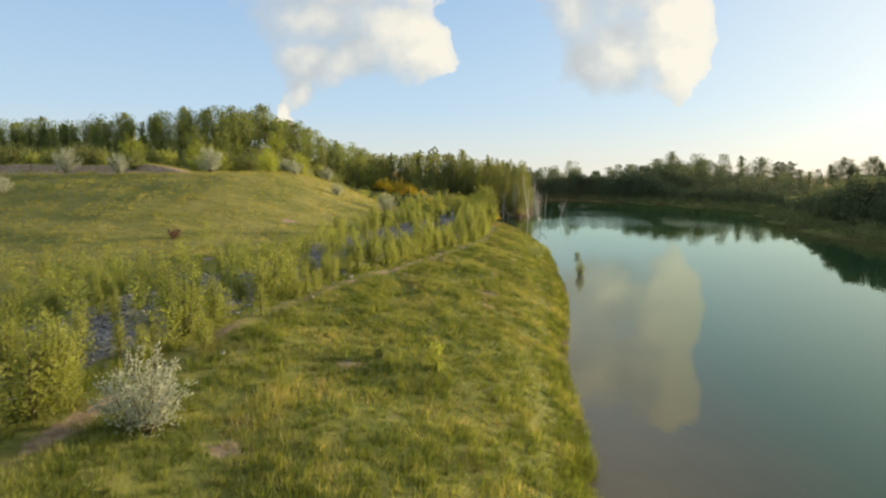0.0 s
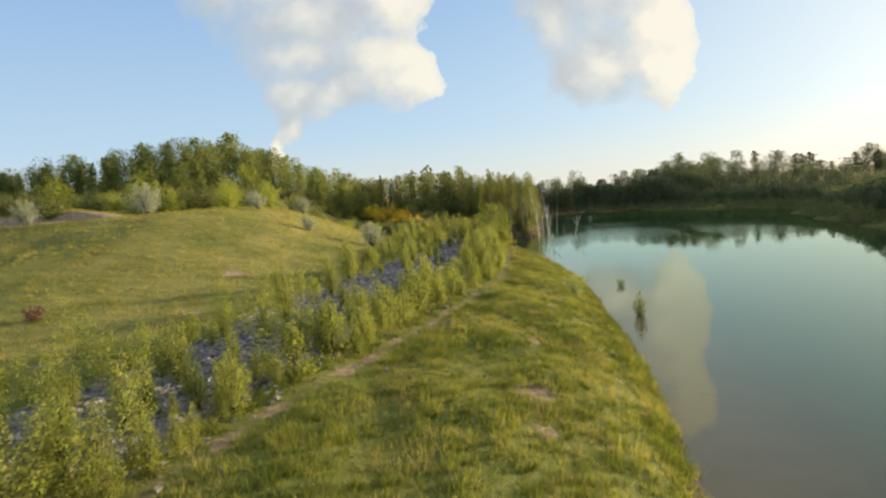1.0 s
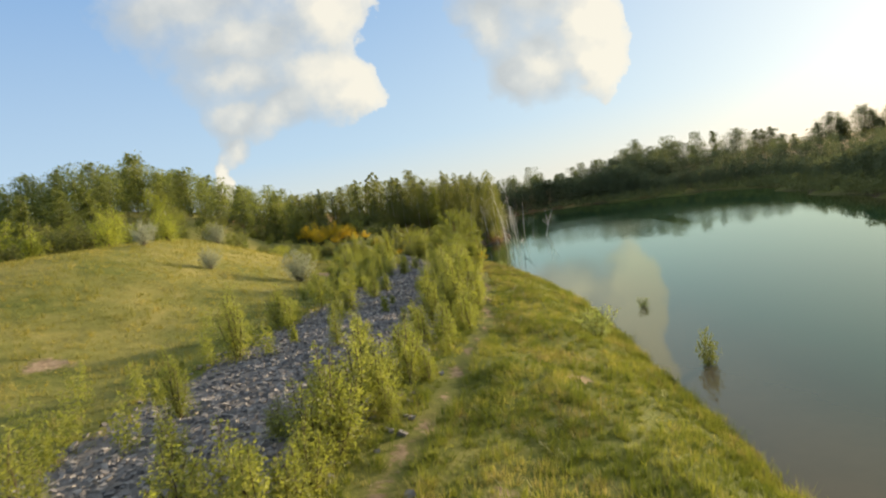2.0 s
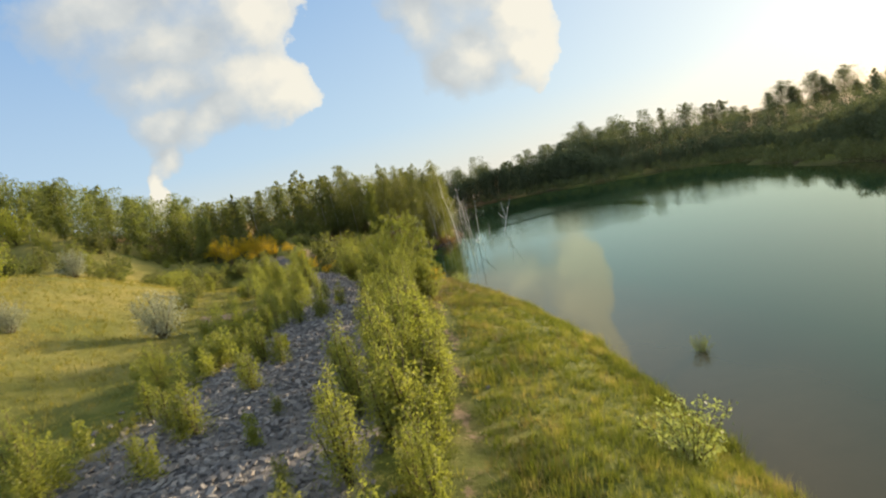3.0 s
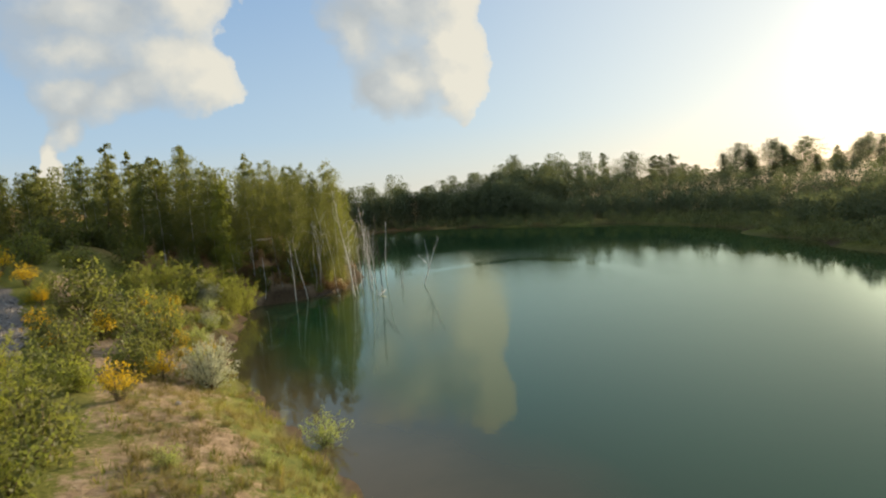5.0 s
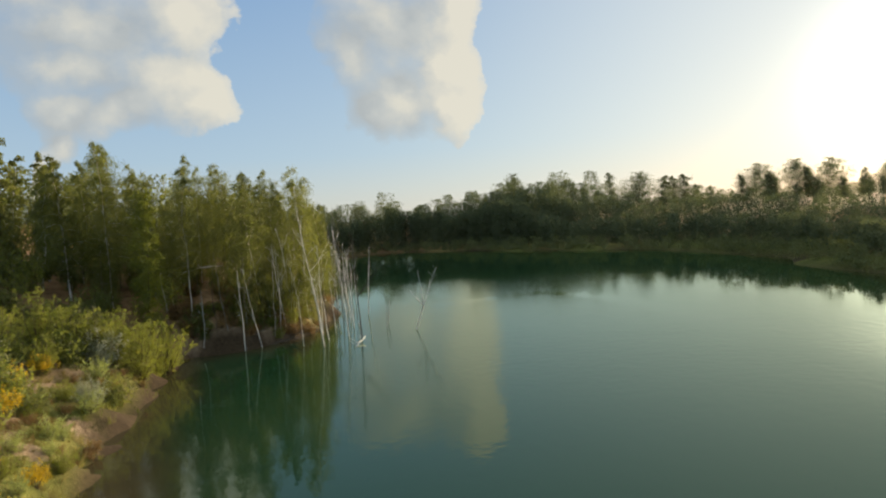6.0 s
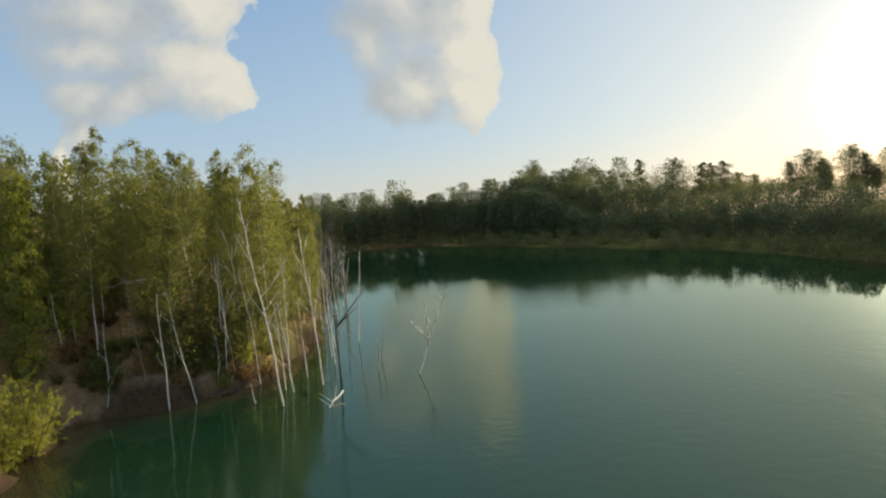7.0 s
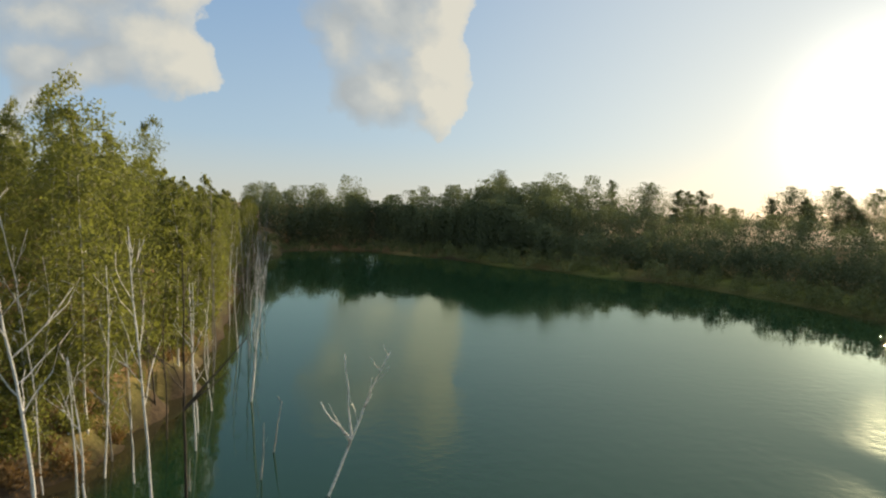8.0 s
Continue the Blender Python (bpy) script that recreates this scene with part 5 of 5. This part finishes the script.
# ---- grass ----
def grass(name, label, mat, tufts, blades, tall, wide, seed, box, keep):
    r = np.random.RandomState(seed)
    x, y = r.uniform(box[0], box[1], tufts), r.uniform(box[2], box[3], tufts)
    ok = keep(x, y, r)
    x, y = x[ok], y[ok]
    n = len(x)
    size = np.clip(0.95 + 1.1 * waves(x, y, 1.3, seed) + 1.2 * waves(x, y, 3.1, seed + 1) + r.normal(0, 0.25, n), 0.3, 2.4) * tall
    z = height(x, y) - 0.02
    root = np.repeat(np.column_stack([x, y, z]), blades, 0)
    size = np.repeat(size, blades) * r.uniform(0.6, 1.15, n * blades)
    turn = r.uniform(0, 6.28, n * blades)
    out = np.column_stack([np.cos(turn), np.sin(turn), 0 * turn])
    root = root + out * r.uniform(0, 0.13, (n * blades, 1))
    lean = r.uniform(0.1, 0.75, (n * blades, 1))
    tip = root + out * lean * size[:, None] + np.array([0, 0, 1]) * (size[:, None] * np.sqrt(1 - lean ** 2 * 0.6))
    side = np.column_stack([-out[:, 1], out[:, 0], 0 * turn]) * wide
    verts = np.stack([root - side, root + side, tip], 1).reshape(-1, 3)
    me = make_mesh(name, verts, [np.arange(3 * n * blades).reshape(-1, 3)], mat)
    return tagged(new(name, me), label, "grass", kind="stuff")


def on_bank(x, y, r):
    d = shore_distance(x, y)
    ok = (d > 0.05) & (x > path_x(y) - 1.2) & (np.abs(x - path_x(y)) > 0.14 + 0.32 * r.rand(len(x))) & (x < 12)
    for bx, by, br in BARE:
        ok &= (np.hypot(x - bx, y - by) > br * r.uniform(0.3, 1.0, len(x)))
    return ok & (r.rand(len(x)) < np.clip(1.25 - y / 150, 0.3, 1) * (1 - 0.82 * smooth(y, 66, 74) - 0.12 * smooth(y, 88, 93)))


def on_meadow(x, y, r):
    off = track_x(y) - x
    ok = (off > 2.6) & (y < 69 - 0.1 * (x + 30) + 1.6 * np.clip(x + 30, 0, 16))
    for bx, by, br in BARE:
        ok &= (np.hypot(x - bx, y - by) > br * r.uniform(0.3, 1.0, len(x)))
    return ok


grass("bank_grass", "thick green grass with dry tufts on the lake bank", GRASS_BANK, 90000, 11, 0.19, 0.009, 61, (-9, 12, 7, 112), on_bank)
grass("meadow_grass", "sparse dry yellow-green meadow grass", GRASS_HILL, 60000, 7, 0.17, 0.011, 62, (-46, 2, 6, 108), on_meadow)


def on_weeds(x, y, r):
    return on_bank(x, y, r) & (waves(x, y, 0.8, 33) + r.normal(0, 0.12, len(x)) > 0.16)


grass("dry_weeds", "patches of withered brown weeds in the bank grass", DRY_WEED, 34000, 7, 0.22, 0.008, 64, (-8, 11, 7, 100), on_weeds)


def tussocks(name, label, mat, count, blades, seed, box, keep):
    """Grass growing in separate rounded tufts."""
    r = np.random.RandomState(seed)
    x, y = r.uniform(box[0], box[1], count), r.uniform(box[2], box[3], count)
    ok = keep(x, y, r)
    x, y = x[ok], y[ok]
    n = len(x)
    size = np.repeat(np.clip(r.normal(1.0, 0.35, n), 0.45, 2.0), blades)
    turn, lean = r.uniform(0, 6.28, n * blades), np.sqrt(r.uniform(0.02, 1.0, n * blades))
    out = np.column_stack([np.cos(turn), np.sin(turn), 0 * turn])
    root = np.repeat(np.column_stack([x, y, height(x, y) - 0.02]), blades, 0) + out * (lean * 0.10 * size)[:, None]
    tip = root + out * (lean * 0.22 * size)[:, None] + np.array([0, 0, 1]) * (size * 0.24 * (1.05 - 0.6 * lean) * r.uniform(0.7, 1.15, n * blades))[:, None]
    side = np.column_stack([-out[:, 1], out[:, 0], 0 * turn]) * 0.008
    verts = np.stack([root - side, root + side, tip], 1).reshape(-1, 3)
    me = make_mesh(name, verts, [np.arange(3 * n * blades).reshape(-1, 3)], mat)
    return tagged(new(name, me), label, "grass", kind="stuff")


tussocks("grass_tussocks", "rounded tussocks of fresh green grass on the bank", GRASS_BANK, 10000, 40, 66, (-8, 12, 7, 104), on_bank)


def on_sand(x, y, r):
    d = shore_distance(x, y)
    return (d > 0.4) & (x > path_x(y) - 1.0) & (x < 12) & (r.rand(len(x)) < 0.9)


tussocks("shore_weeds", "low withered weeds dotting the sandy shore", DRY_WEED, 4800, 24, 67, (2, 11, 65, 108), on_sand)


def on_rim(x, y, r):
    d = shore_distance(x, y)
    return (d > -0.15) & (d < 0.7) & (x < 20) & (r.rand(len(x)) < 1 - 0.93 * smooth(y, 70, 80))


grass("shore_sedge", "bright green sedge fringing the waterline", GRASS_BANK, 60000, 10, 0.30, 0.009, 63, (2, 12, 8, 111), on_rim)

# ---- gravel: angular ballast on the track ----
BLOCK = np.array([(x, y, z) for z in (-1, 1) for y in (-1, 1) for x in (-1, 1)], float)
SIDES = np.array([(0, 2, 3, 1), (4, 5, 7, 6), (0, 1, 5, 4), (2, 6, 7, 3), (0, 4, 6, 2), (1, 3, 7, 5)])


def stones(r, x, y, low, high):
    n = len(x)
    v = BLOCK[None] * r.uniform(0.55, 1.15, (n, 8, 1)) + r.normal(0, 0.16, (n, 8, 3))
    v *= r.uniform(low, high, (n, 1, 1)) / 2 * np.stack([r.uniform(0.8, 1.3, n), r.uniform(0.7, 1.1, n), r.uniform(0.5, 0.9, n)], -1)[:, None]
    a, b = r.uniform(0, 6.28, n), r.uniform(-0.6, 0.6, n)
    ca, sa, cb, sb = np.cos(a)[:, None], np.sin(a)[:, None], np.cos(b)[:, None], np.sin(b)[:, None]
    px, pz = v[..., 0] * cb - v[..., 2] * sb, v[..., 0] * sb + v[..., 2] * cb
    v = np.stack([px * ca - v[..., 1] * sa, px * sa + v[..., 1] * ca, pz], -1)
    return v + np.stack([x, y, height(x, y) + 0.012], -1)[:, None]


r = np.random.RandomState(77)
y = 8 + 92 * r.rand(36000) ** 0.85
x = track_x(y) + r.normal(0, 1.75, 36000)
keep = (np.abs(x - track_x(y)) < 2.6 + 1.3 * smooth(y, 30, 42) - 2.6 * smooth(y, 55, 70) + r.normal(0, 0.5, len(x))) & (r.rand(len(x)) < np.where(y > 78, 0.35, 0.62))
x, y = x[keep], y[keep]
near = np.flatnonzero((y > 52) & (y < 62) & (np.abs(x - 1.0) < 2.5))[:300]
rest = np.setdiff1d(np.arange(len(x)), near)
bed = thing("gravel_bed", "old track bed of loose angular grey ballast", "gravel", kind="structure")
v = stones(r, x[rest], y[rest], 0.06, 0.16)
part("ballast", make_mesh("ballast", v.reshape(-1, 3), [(SIDES[None] + 8 * np.arange(len(v))[:, None, None]).reshape(-1, 4)], STONE), bed)["kind"] = "stuff"
shapes = [make_mesh("stone", stones(r, np.zeros(1), np.zeros(1), 0.09, 0.15)[0] - [0, 0, float(height(np.zeros(1), np.zeros(1))[0])], [SIDES], STONE) for _ in range(14)]
for k, n in enumerate(near):
    ob = part("stone", shapes[k % 14], bed)
    ob.matrix_basis = pose(x[n], y[n], on_ground(x[n], y[n], -0.012), 0, 0, r.uniform(0, 360))

# loose pale rocks along the path and on the bank
rock = thing("rock", "loose pale rock beside the trodden path", "rock", "rocks along the path")
part("stone", make_mesh("rock", stones(np.random.RandomState(3), np.zeros(1), np.zeros(1), 0.26, 0.27)[0] - [0, 0, float(height(np.zeros(1), np.zeros(1))[0])], [SIDES], STONE), rock)
for k in range(16):
    y0 = float(r.uniform(9, 84))
    x0 = float(path_x(y0)) + float(r.choice([-0.5, -0.7, 0.5, 0.9, 2.2, -0.4])) + float(r.normal(0, 0.12))
    m = pose(x0, y0, on_ground(x0, y0, -0.03), r.uniform(-20, 20), r.uniform(-20, 20), r.uniform(0, 360)) @ Matrix.Scale(float(r.uniform(0.3, 0.8)), 4)
    if k == 0:
        rock.matrix_basis = m
    else:
        copy_thing(rock, m)
